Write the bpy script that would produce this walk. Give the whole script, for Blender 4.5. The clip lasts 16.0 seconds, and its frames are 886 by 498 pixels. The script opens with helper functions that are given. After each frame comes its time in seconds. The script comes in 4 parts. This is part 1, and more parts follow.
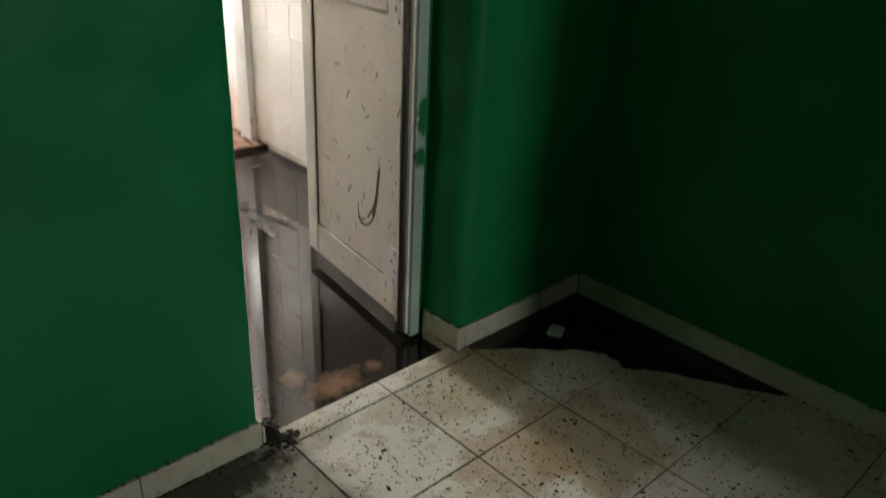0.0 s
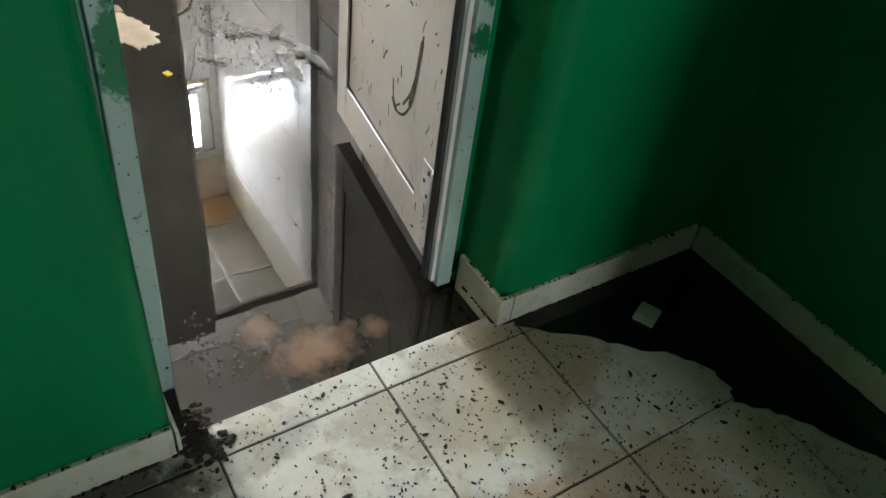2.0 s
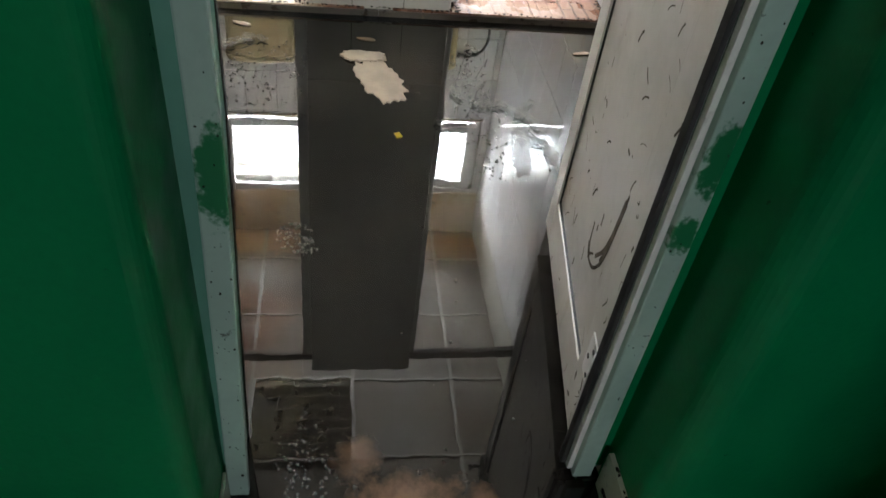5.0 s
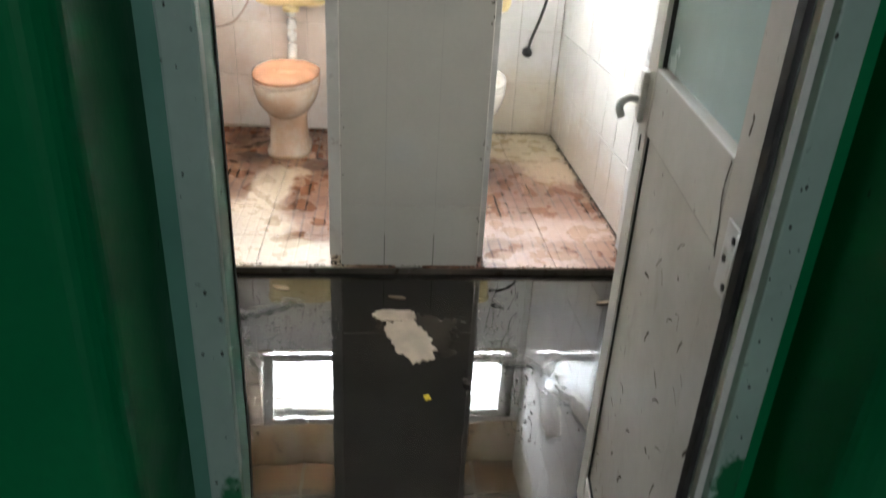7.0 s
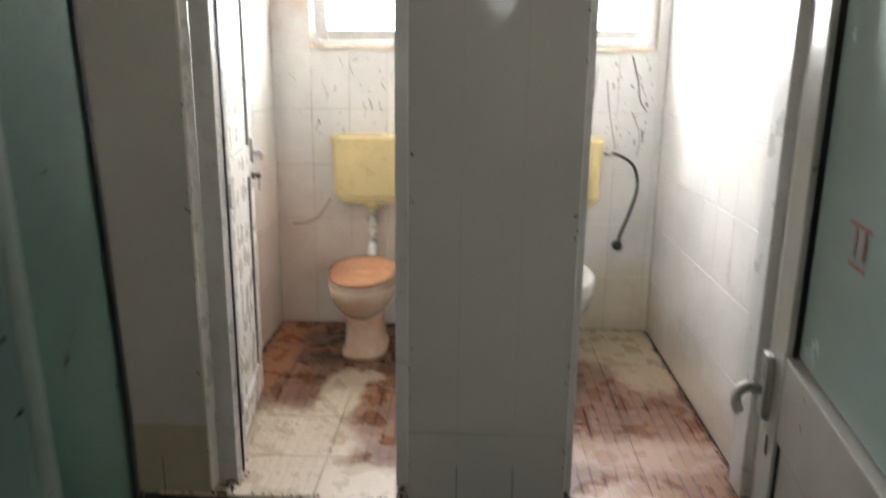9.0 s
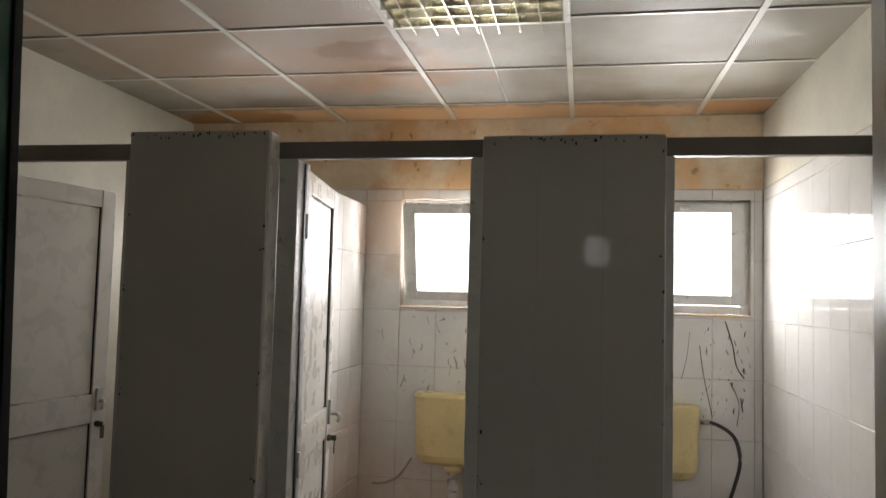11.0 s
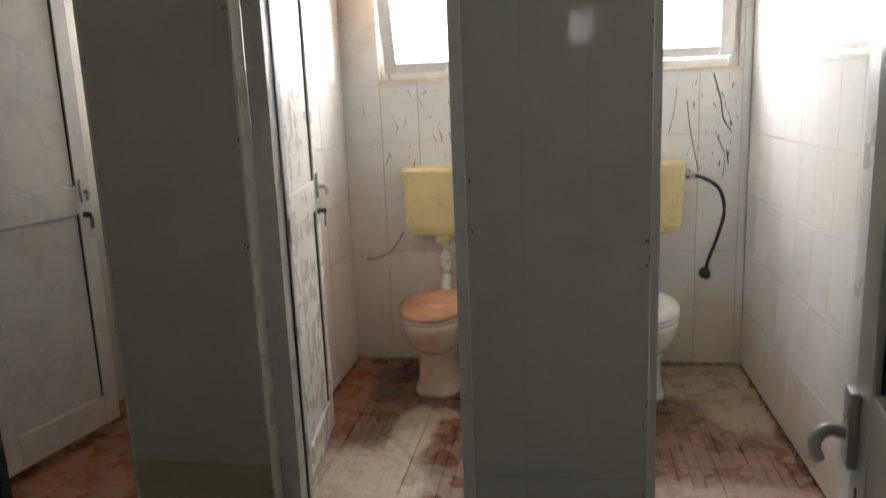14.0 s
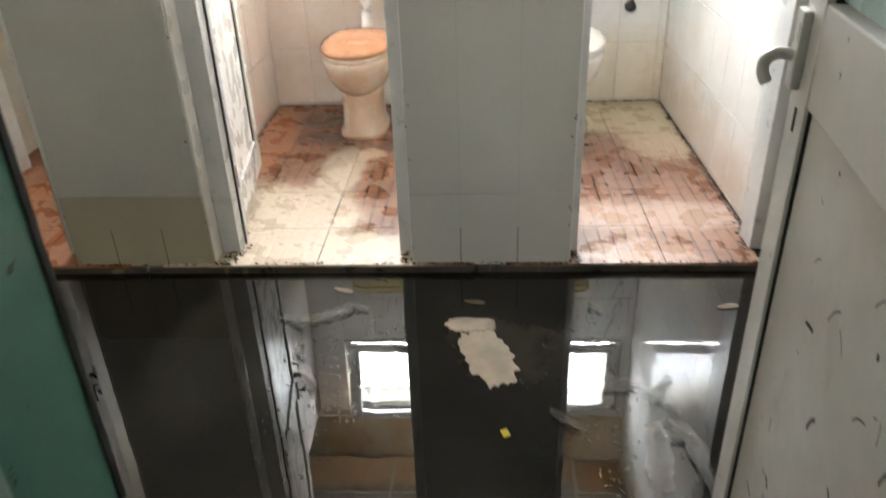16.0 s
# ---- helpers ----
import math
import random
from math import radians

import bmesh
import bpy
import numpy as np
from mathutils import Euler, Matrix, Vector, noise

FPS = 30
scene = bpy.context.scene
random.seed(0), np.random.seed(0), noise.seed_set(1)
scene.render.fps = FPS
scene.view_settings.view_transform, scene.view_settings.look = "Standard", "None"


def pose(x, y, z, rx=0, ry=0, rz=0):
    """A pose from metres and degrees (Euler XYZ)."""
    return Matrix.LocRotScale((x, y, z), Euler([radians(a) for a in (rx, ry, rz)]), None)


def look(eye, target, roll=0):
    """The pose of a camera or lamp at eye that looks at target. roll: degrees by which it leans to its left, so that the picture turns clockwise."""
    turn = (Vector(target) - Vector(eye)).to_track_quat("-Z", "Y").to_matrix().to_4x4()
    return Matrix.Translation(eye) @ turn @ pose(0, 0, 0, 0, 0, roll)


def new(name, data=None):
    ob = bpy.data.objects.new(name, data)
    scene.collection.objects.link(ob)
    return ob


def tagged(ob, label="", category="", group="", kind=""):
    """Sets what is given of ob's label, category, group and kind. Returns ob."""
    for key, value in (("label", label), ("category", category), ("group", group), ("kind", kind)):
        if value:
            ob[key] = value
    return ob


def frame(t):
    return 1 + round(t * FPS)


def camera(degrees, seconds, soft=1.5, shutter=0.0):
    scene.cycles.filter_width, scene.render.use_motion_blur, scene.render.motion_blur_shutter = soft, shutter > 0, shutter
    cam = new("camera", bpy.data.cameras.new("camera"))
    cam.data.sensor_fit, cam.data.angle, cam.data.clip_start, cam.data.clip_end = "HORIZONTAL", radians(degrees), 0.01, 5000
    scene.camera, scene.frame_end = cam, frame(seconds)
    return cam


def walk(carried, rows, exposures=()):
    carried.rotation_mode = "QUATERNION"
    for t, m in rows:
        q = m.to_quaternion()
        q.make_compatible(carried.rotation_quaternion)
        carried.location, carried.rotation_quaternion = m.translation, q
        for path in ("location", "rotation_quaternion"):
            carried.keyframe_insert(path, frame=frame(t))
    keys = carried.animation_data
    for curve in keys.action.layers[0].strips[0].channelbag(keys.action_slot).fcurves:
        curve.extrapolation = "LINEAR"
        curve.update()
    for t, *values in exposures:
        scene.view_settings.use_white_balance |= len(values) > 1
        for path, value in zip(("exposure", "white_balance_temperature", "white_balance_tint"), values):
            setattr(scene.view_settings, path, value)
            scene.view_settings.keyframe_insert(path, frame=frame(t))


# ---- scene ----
cam = camera(61.2, 16.0, shutter=0.5)
PATH = [
    (0, (0.017, 0.031, 1.271), (-1.275, 1.286, 0.4), 2.9),
    (0.5, (-0.18, 0.152, 1.243), (-1.351, 1.361, 0.164), 5.3),
    (1, (-0.308, 0.299, 1.214), (-1.462, 1.469, 0.075), 6.4),
    (1.5, (-0.435, 0.523, 1.21), (-1.65, 1.518, -0.029), 7.2),
    (2, (-0.539, 0.642, 1.159), (-1.727, 1.551, -0.17), 8.6),
    (2.5, (-0.656, 0.704, 1.159), (-1.785, 1.576, -0.243), 10.4),
    (3, (-0.721, 0.814, 1.148), (-1.897, 1.527, -0.304), 9.9),
    (3.5, (-0.771, 0.91, 1.174), (-2.073, 1.416, -0.258), 10.6),
    (4, (-0.78, 0.922, 1.176), (-2.16, 1.297, -0.222), 10.5),
    (6.3, (-0.791, 0.927, 1.253), (-2.43, 1.163, 0.132), 5.2),
    (6.5, (-0.796, 0.932, 1.271), (-2.483, 1.154, 0.22), 4.8),
    (7, (-0.822, 0.954, 1.354), (-2.606, 1.131, 0.467), 3.1),
    (7.5, (-0.841, 0.952, 1.389), (-2.677, 1.111, 0.612), 2.8),
    (8, (-0.947, 0.952, 1.388), (-2.797, 1.099, 0.643), 2.6),
    (8.4, (-1.035, 0.97, 1.401), (-2.909, 1.103, 0.713), 2.3),
    (8.5, (-1.056, 0.97, 1.412), (-2.939, 1.086, 0.748), 1.9),
    (9, (-1.152, 1.019, 1.456), (-3.088, 0.942, 0.96), 0.7),
    (9.5, (-1.24, 1.101, 1.484), (-3.208, 0.811, 1.274), 1.5),
    (10, (-1.254, 1.095, 1.524), (-3.222, 0.74, 1.474), 2.0),
    (10.2, (-1.246, 1.1, 1.535), (-3.213, 0.736, 1.53), 1.8),
    (12.3, (-1.205, 1.115, 1.577), (-3.167, 0.779, 1.774), 1.7),
    (12.5, (-1.215, 1.107, 1.562), (-3.182, 0.771, 1.702), 1.6),
    (13, (-1.241, 1.098, 1.505), (-3.214, 0.767, 1.48), 0.6),
    (13.5, (-1.249, 1.128, 1.459), (-3.209, 0.785, 1.252), -1.3),
    (14, (-1.259, 1.106, 1.417), (-3.192, 0.783, 1.016), -2.3),
    (14.5, (-1.258, 1.123, 1.346), (-3.152, 0.801, 0.792), -3.2),
    (15, (-1.26, 1.124, 1.326), (-3.101, 0.833, 0.602), -3.5),
    (15.5, (-1.271, 1.107, 1.27), (-3.07, 0.86, 0.433), -3.3),
    (16, (-1.222, 1.054, 1.25), (-2.972, 0.95, 0.287), -2.0),
]
EXPOSURES = [(0.0, 1.7, 7400, 15), (0.6, 2.0, 7200, 14), (1.2, 2.4, 6600, 12), (1.5, 2.5, 6500, 12), (2.0, 2.35, 6500, 11), (3.0, 2.25, 6500, 11), (4.0, 1.95, 6450, 11),
             (6.5, 1.45, 6450, 11), (8.0, 1.05, 6500, 12), (9.0, 0.4, 6700, 13), (10.0, -0.85, 7000, 14), (12.5, -1.2, 7100, 15), (13.5, -0.75, 7000, 14),
             (14.0, -0.4, 6900, 14), (14.5, 0.25, 6900, 14), (15.5, 1.2, 6600, 12), (16.0, 1.4, 6600, 11)]
walk(cam, [(t, look(eye, target, roll)) for t, eye, target, roll in PATH], EXPOSURES)

# ---- world and light ----
world = bpy.data.worlds.new("world")
scene.world = world
world.use_nodes = True
wn = world.node_tree
sky = wn.nodes.new("ShaderNodeTexSky")
sky.sky_type, sky.sun_disc = "NISHITA", False
sky.sun_elevation, sky.sun_rotation = radians(50), radians(200)
wn.nodes["Background"].inputs["Strength"].default_value = 0.1
wn.links.new(sky.outputs["Color"], wn.nodes["Background"].inputs["Color"])


def window_light(x, y, z, wy, wz, power, towards, fall=0.0, colour=(0.90, 0.955, 1.0)):
    """Daylight that stands in a window's opening, facing along x."""
    lamp = bpy.data.lights.new("window_daylight", "AREA")
    lamp.shape, lamp.size, lamp.size_y, lamp.energy, lamp.color = "RECTANGLE", wz, wy, power, colour
    ob = new("window_daylight", lamp)
    ob.matrix_world = pose(x, y, z, 0, -90 + fall if towards > 0 else 90 - fall, 0)
    return ob


STALL_POWER, HALL_POWER = 180.0, 26.0
# y from, y to of the three stall windows
WINDOWS = [(-0.78, -0.22), (0.165, 0.80), (1.30, 1.935)]
for a, b in WINDOWS:
    window_light(-5.47, (a + b) / 2, 1.80, b - a - 0.02, 0.74, STALL_POWER * (b - a) / 0.63 * (0.45 if b < 0 else 1.0), 1, 14)
HALL_WINDOW = (1.13, 1.50, 1.98, 2.42)
window_light(4.54, 1.315, 2.20, 0.35, 0.42, HALL_POWER, -1)


# ---- materials ----
def shader(name):
    m = bpy.data.materials.new(name)
    m.use_nodes = True
    return m, m.node_tree, m.node_tree.nodes["Principled BSDF"]


class Nodes:
    def __init__(self, tree):
        self.t = tree
        self.pos = tree.nodes.new("ShaderNodeNewGeometry").outputs["Position"]

    def link(self, a, b):
        if isinstance(a, (int, float)):
            b.default_value = a
        elif isinstance(a, tuple):
            b.default_value = (*a, 1) if len(b.default_value) == 4 and len(a) == 3 else a
        else:
            self.t.links.new(a, b)

    def math(self, op, a, b=0.0, clamp=False):
        n = self.t.nodes.new("ShaderNodeMath")
        n.operation, n.use_clamp = op, clamp
        self.link(a, n.inputs[0]), self.link(b, n.inputs[1])
        return n.outputs[0]

    def vec(self, op, a, b):
        n = self.t.nodes.new("ShaderNodeVectorMath")
        n.operation = op
        self.link(a, n.inputs[0]), self.link(b, n.inputs[1])
        return n.outputs["Value"] if op in ("LENGTH", "DISTANCE") else n.outputs["Vector"]

    def noise(self, scale, detail=4.0, rough=0.55, stretch=None, distort=0.0):
        n = self.t.nodes.new("ShaderNodeTexNoise")
        n.inputs["Scale"].default_value, n.inputs["Detail"].default_value = scale, detail
        n.inputs["Roughness"].default_value, n.inputs["Distortion"].default_value = rough, distort
        self.link(self.vec("MULTIPLY", self.pos, stretch) if stretch else self.pos, n.inputs["Vector"])
        return n.outputs["Fac"]

    def ramp(self, v, lo, hi, a=0.0, b=1.0):
        n = self.t.nodes.new("ShaderNodeMapRange")
        n.interpolation_type = "SMOOTHSTEP"
        self.link(v, n.inputs["Value"])
        for key, x in (("From Min", lo), ("From Max", hi), ("To Min", a), ("To Max", b)):
            n.inputs[key].default_value = x
        return n.outputs["Result"]

    def blob(self, centre, radii, scale=7.0, ragged=0.9, lo=0.75, hi=1.15):
        """A stain of uneven outline: 1 inside, 0 outside."""
        d = self.vec("LENGTH", self.vec("DIVIDE", self.vec("SUBTRACT", self.pos, centre), radii), (0, 0, 0))
        d = self.math("ADD", d, self.math("MULTIPLY", self.math("SUBTRACT", self.noise(scale, 6.0, 0.65), 0.5), ragged * 2))
        return self.ramp(d, lo, hi, 1.0, 0.0)

    def mix(self, f, a, b):
        n = self.t.nodes.new("ShaderNodeMix")
        n.data_type = "RGBA"
        self.link(f, n.inputs[0]), self.link(a, n.inputs[6]), self.link(b, n.inputs[7])
        return n.outputs[2]

    def bump(self, h, strength, dist=0.01):
        n = self.t.nodes.new("ShaderNodeBump")
        n.inputs["Strength"].default_value, n.inputs["Distance"].default_value = strength, dist
        self.link(h, n.inputs["Height"])
        return n.outputs["Normal"]

    def random(self):
        return self.t.nodes.new("ShaderNodeObjectInfo").outputs["Random"]


def scaled(c, k):
    return tuple(min(1.0, v * k) for v in c)


def material(name, colour, rough=0.5, metal=0.0, vary=0.12, big=3.0, grain=40.0, relief=0.1, piece=0.0, layers=(), rough_vary=0.1, coat=0.0, specular=0.5):
    """layers: rows of (mask maker, colour, roughness or None) laid over the base."""
    m, t, p = shader(name)
    n = Nodes(t)
    c = n.mix(n.ramp(n.noise(big, 5.0), 0.3, 0.7), scaled(colour, 1 - vary), scaled(colour, 1 + vary * 0.6))
    c = n.mix(n.math("MULTIPLY", n.ramp(n.noise(grain, 3.0), 0.35, 0.75), vary), c, scaled(colour, 0.6))
    if piece:
        c = n.mix(n.math("MULTIPLY", n.random(), piece), c, scaled(colour, 0.5))
    r = n.ramp(n.noise(big * 4, 4.0), 0.3, 0.7, max(0.02, rough - rough_vary), min(1, rough + rough_vary))
    for mask, colour2, rough2 in layers:
        f = mask(n)
        c = n.mix(f, c, colour2)
        if rough2 is not None:
            r = n.math("ADD", n.math("MULTIPLY", r, n.math("SUBTRACT", 1.0, f)), n.math("MULTIPLY", f, rough2))
    n.link(c, p.inputs["Base Color"]), n.link(r, p.inputs["Roughness"])
    p.inputs["Metallic"].default_value, p.inputs["Coat Weight"].default_value = metal, coat
    p.inputs["Specular IOR Level"].default_value = specular
    if relief:
        h = n.math("ADD", n.noise(grain, 3.0), n.math("MULTIPLY", n.noise(big * 3, 3.0), 2.0))
        n.link(n.bump(h, relief, 0.004), p.inputs["Normal"])
    return m


def speck(scale, lo, hi, amount=1.0, stretch=None):
    return lambda n: n.math("MULTIPLY", n.ramp(n.noise(scale, 5.0, 0.6, stretch), lo, hi), amount)


def stain(centre, radii, scale=7.0, ragged=0.9, amount=1.0, lo=0.75, hi=1.15):
    return lambda n: n.math("MULTIPLY", n.blob(centre, radii, scale, ragged, lo, hi), amount)


GREEN = (0.0008, 0.175, 0.060)
RUST = (0.30, 0.115, 0.045)
green_paint = material("green_wall_paint", GREEN, 0.38, vary=0.16, big=2.0, grain=90, relief=0.10, specular=0.16, layers=[
    (speck(34, 0.71, 0.75, 0.7), (0.01, 0.02, 0.012), 0.7)])
jamb_paint = material("smeared_frame_paint", (0.36, 0.48, 0.43), 0.4, vary=0.15, grain=60, layers=[
    (stain((-1.5, 0.80, 0.66), (0.3, 0.035, 0.075), 45, 1.0), (0.003, 0.14, 0.05), 0.4),
    (stain((-1.5, 1.38, 0.58), (0.3, 0.020, 0.030), 60, 1.0), (0.003, 0.14, 0.05), 0.4),
    (stain((-1.5, 1.385, 0.70), (0.3, 0.020, 0.055), 50, 1.0), (0.003, 0.14, 0.05), 0.4),
    (speck(45, 0.66, 0.72, 0.8), (0.04, 0.035, 0.03), 0.7)])
base_tile = material("skirting_tile", (0.55, 0.54, 0.44), 0.35, vary=0.2, grain=70, piece=0.15, layers=[
    (speck(50, 0.62, 0.70, 0.7), (0.05, 0.04, 0.025), 0.7), (speck(6, 0.55, 0.75, 0.5), (0.3, 0.25, 0.14), None)])
grout_dark = material("dark_grout", (0.035, 0.028, 0.02), 0.85, vary=0.3)
terrazzo = material("speckled_floor_tile", (0.43, 0.42, 0.37), 0.36, vary=0.16, grain=55, piece=0.10, relief=0.08, layers=[
    (speck(5, 0.48, 0.70, 0.6), (0.30, 0.25, 0.15), 0.5), (speck(18, 0.55, 0.66, 0.55), (0.16, 0.13, 0.085), 0.7),
    (speck(85, 0.635, 0.675, 0.85), (0.06, 0.05, 0.035), 0.7),
    (stain((-1.27, 0.84, 0), (0.06, 0.12, 0.3), 14, 1.0, 0.4), (0.05, 0.045, 0.03), 0.6),
    (speck(26, 0.56, 0.70, 0.35), (0.28, 0.24, 0.17), None),
    (stain((-1.20, 1.42, 0), (0.12, 0.16, 0.3), 12, 1.0, 0.35), (0.20, 0.16, 0.05), 0.5),
    (stain((-0.80, 1.40, 0), (0.20, 0.20, 0.3), 9, 1.0, 0.6), (0.17, 0.11, 0.045), 0.5),
    (stain((-0.88, 1.18, 0), (0.13, 0.15, 0.3), 12, 1.0, 0.55), (0.20, 0.12, 0.05), 0.5),
    (stain((-1.27, 0.55, 0), (0.08, 0.22, 0.3), 14, 1.0, 0.85), (0.02, 0.017, 0.013), 0.7),
    (stain((-1.20, 1.32, 0), (0.14, 0.30, 0.3), 10, 1.0, 0.45), (0.15, 0.11, 0.05), 0.5)])
debris_dark = material("dark_debris", (0.022, 0.019, 0.015), 0.9, vary=0.4, specular=0.15)
wet_black = material("black_puddle", (0.006, 0.006, 0.006), 0.06, vary=0.2, relief=0.0, rough_vary=0.03, specular=0.35)
white_wall = material("cream_plaster", (0.56, 0.53, 0.44), 0.6, vary=0.12, layers=[
    (speck(3, 0.56, 0.75, 0.4), (0.5, 0.42, 0.28), None)])
upper_wall = material("stained_plaster", (0.74, 0.62, 0.46), 0.6, vary=0.15, layers=[
    (speck(3.5, 0.42, 0.62, 0.75), (0.62, 0.36, 0.15), None), (speck(14, 0.62, 0.72, 0.8), (0.16, 0.09, 0.05), None)])
wall_tile = material("white_glazed_tile", (0.80, 0.785, 0.76), 0.045, vary=0.06, grain=25, relief=0.012, piece=0.04, rough_vary=0.02, layers=[
    # First stall, next three: rust stains that also paint in orange bounce off its floor.
    (stain((-5.0, -0.05, 0.35), (0.75, 0.30, 0.75), 5, 0.7, 0.38, 0.3, 1.3), (0.64, 0.38, 0.23), 0.2),
    (stain((-5.12, 0.15, 1.95), (0.3, 0.30, 0.40), 6, 0.8, 0.5, 0.3, 1.3), (0.60, 0.36, 0.20), 0.3),
    (stain((-5.12, 0.50, 0.45), (0.3, 0.45, 0.40), 6, 0.9, 0.45, 0.3, 1.3), (0.66, 0.44, 0.30), 0.25),
    (stain((-5.12, 1.75, 0.15), (0.3, 0.50, 0.30), 6, 0.6, 0.5, 0.4, 1.2), (0.66, 0.55, 0.36), 0.25),
    (stain((-4.3, 1.992, 0.05), (1.2, 0.2, 0.22), 9, 0.8, 0.5, 0.4, 1.2), (0.55, 0.42, 0.30), 0.25),
    (speck(5, 0.58, 0.8, 0.5), (0.62, 0.50, 0.38), 0.3), (speck(34, 0.70, 0.74, 0.6, (1, 1, 0.3)), (0.12, 0.09, 0.07), 0.6)])
grime = material("black_grime", (0.03, 0.025, 0.022), 0.95, vary=0.3, specular=0.04)
panel_joint = material("panel_joint_shadow", (0.31, 0.30, 0.28), 0.4, vary=0.2)
teal_frame = material("dull_teal_frame_paint", (0.11, 0.28, 0.22), 0.4, vary=0.15, layers=[(speck(40, 0.68, 0.73, 0.7), (0.03, 0.03, 0.025), 0.7)])
scuff_mat = material("dark_brown_scuff", (0.10, 0.085, 0.07), 0.9, vary=0.5, big=30, specular=0.05)
# Dim green light from the corridor is put into this door edge colour; specks are wear.
edge_hall_tint = material("door_edge_with_corridor_tint", (0.27, 0.34, 0.315), 0.4, vary=0.12, layers=[(speck(40, 0.66, 0.72, 0.7), (0.05, 0.04, 0.03), 0.7)])
brown_smear = material("brown_smear", (0.45, 0.33, 0.26), 0.6, vary=0.3)
grout = material("grey_grout", (0.55, 0.49, 0.42), 0.85, vary=0.3)
grout_pale = material("pale_grout", (0.68, 0.65, 0.60), 0.8, vary=0.3)
panel_grey = material("grey_laminate_panel", (0.42, 0.41, 0.385), 0.025, vary=0.06, big=2.0, grain=60, relief=0.004, rough_vary=0.01, specular=0.03, layers=[
    (speck(40, 0.72, 0.76, 0.5), (0.12, 0.1, 0.08), 0.6), (speck(2, 0.5, 0.8, 0.25), (0.40, 0.36, 0.30), 0.25)])
panel_yellowed = material("yellowed_laminate_panel", (0.36, 0.325, 0.245), 0.03, vary=0.07, big=2.0, grain=60, relief=0.004, rough_vary=0.01, specular=0.03, layers=[
    (speck(40, 0.72, 0.76, 0.5), (0.12, 0.1, 0.08), 0.6)])
transom_metal = material("dull_brown_aluminium", (0.20, 0.18, 0.16), 0.45, vary=0.1, relief=0.04, specular=0.2, layers=[(speck(16, 0.62, 0.74, 0.6), (0.10, 0.07, 0.05), 0.7)])
flake_mat = material("wet_brown_flake", (0.17, 0.135, 0.10), 0.9, vary=0.2, specular=0.1)
post_metal = material("white_aluminium_post", (0.52, 0.52, 0.51), 0.35, vary=0.08, relief=0.04, layers=[
    (speck(16, 0.62, 0.74, 0.6), (0.16, 0.12, 0.09), 0.7)])
gasket = material("black_rubber_gasket", (0.012, 0.012, 0.012), 0.6, vary=0.2)
door_white = material("white_door_laminate", (0.66, 0.64, 0.60), 0.28, vary=0.04, relief=0.0, rough_vary=0.02, layers=[
    (speck(4, 0.55, 0.75, 0.35), (0.5, 0.40, 0.31), None)])
entry_white = material("scuffed_white_door", (0.62, 0.60, 0.57), 0.25, vary=0.05, relief=0.0, rough_vary=0.02, layers=[
    (speck(55, 0.68, 0.73, 0.8), (0.09, 0.075, 0.06), None), (speck(12, 0.58, 0.72, 0.4, (1, 1, 0.4)), (0.40, 0.37, 0.32), None), (speck(2.5, 0.5, 0.75, 0.35), (0.42, 0.38, 0.32), None)])
frost = material("frosted_glass", (0.46, 0.60, 0.60), 0.18, vary=0.04, grain=200, relief=0.02, layers=[
    (speck(30, 0.72, 0.76, 0.5), (0.1, 0.1, 0.09), 0.6)])
steel = material("worn_steel", (0.55, 0.53, 0.50), 0.32, 0.9, vary=0.15, layers=[(speck(40, 0.6, 0.72, 0.6), (0.13, 0.10, 0.08), 0.7)])
nylon = material("grey_nylon_handle", (0.50, 0.49, 0.47), 0.3, vary=0.1)
red_ink = material("faded_red_ink", (0.50, 0.22, 0.22), 0.5, vary=0.3)
ceramic = material("white_ceramic", (0.78, 0.76, 0.72), 0.10, vary=0.05, relief=0.0, rough_vary=0.04, layers=[
    (speck(6, 0.5, 0.75, 0.35), (0.60, 0.42, 0.28), 0.25)])
ceramic_stained = material("rust_stained_ceramic", (0.72, 0.62, 0.52), 0.14, vary=0.08, relief=0.0, rough_vary=0.05, layers=[
    (speck(5, 0.38, 0.62, 0.7), (0.58, 0.36, 0.22), 0.25)])
orange_lid = material("rust_coated_toilet_lid", (0.52, 0.25, 0.13), 0.15, vary=0.2, big=6, relief=0.05, layers=[
    (speck(9, 0.60, 0.68, 0.5), (0.74, 0.44, 0.26), 0.15)])
yellow_plastic = material("yellowed_plastic", (0.74, 0.60, 0.31), 0.35, vary=0.08, relief=0.03, layers=[
    (speck(5, 0.55, 0.75, 0.4), (0.62, 0.38, 0.16), None), (speck(16, 0.68, 0.76, 0.5), (0.3, 0.18, 0.08), None)])
hose_black = material("black_braided_hose", (0.035, 0.032, 0.03), 0.45, vary=0.3, grain=250, relief=0.4)
pvc = material("white_window_plastic", (0.72, 0.71, 0.68), 0.3, vary=0.06, layers=[(speck(14, 0.62, 0.74, 0.7), (0.12, 0.09, 0.06), 0.7)])
brass = material("key_metal", (0.12, 0.10, 0.08), 0.4, 0.7)
paper_mat = material("soaked_paper", (0.50, 0.43, 0.35), 0.5, vary=0.2, big=12, relief=0.3)
yellow_bit = material("yellow_scrap", (0.65, 0.50, 0.04), 0.5)
soap_mat = material("dirty_white_plastic", (0.42, 0.42, 0.37), 0.4, vary=0.2)
slab = material("wet_concrete", (0.12, 0.10, 0.08), 0.6, vary=0.3)
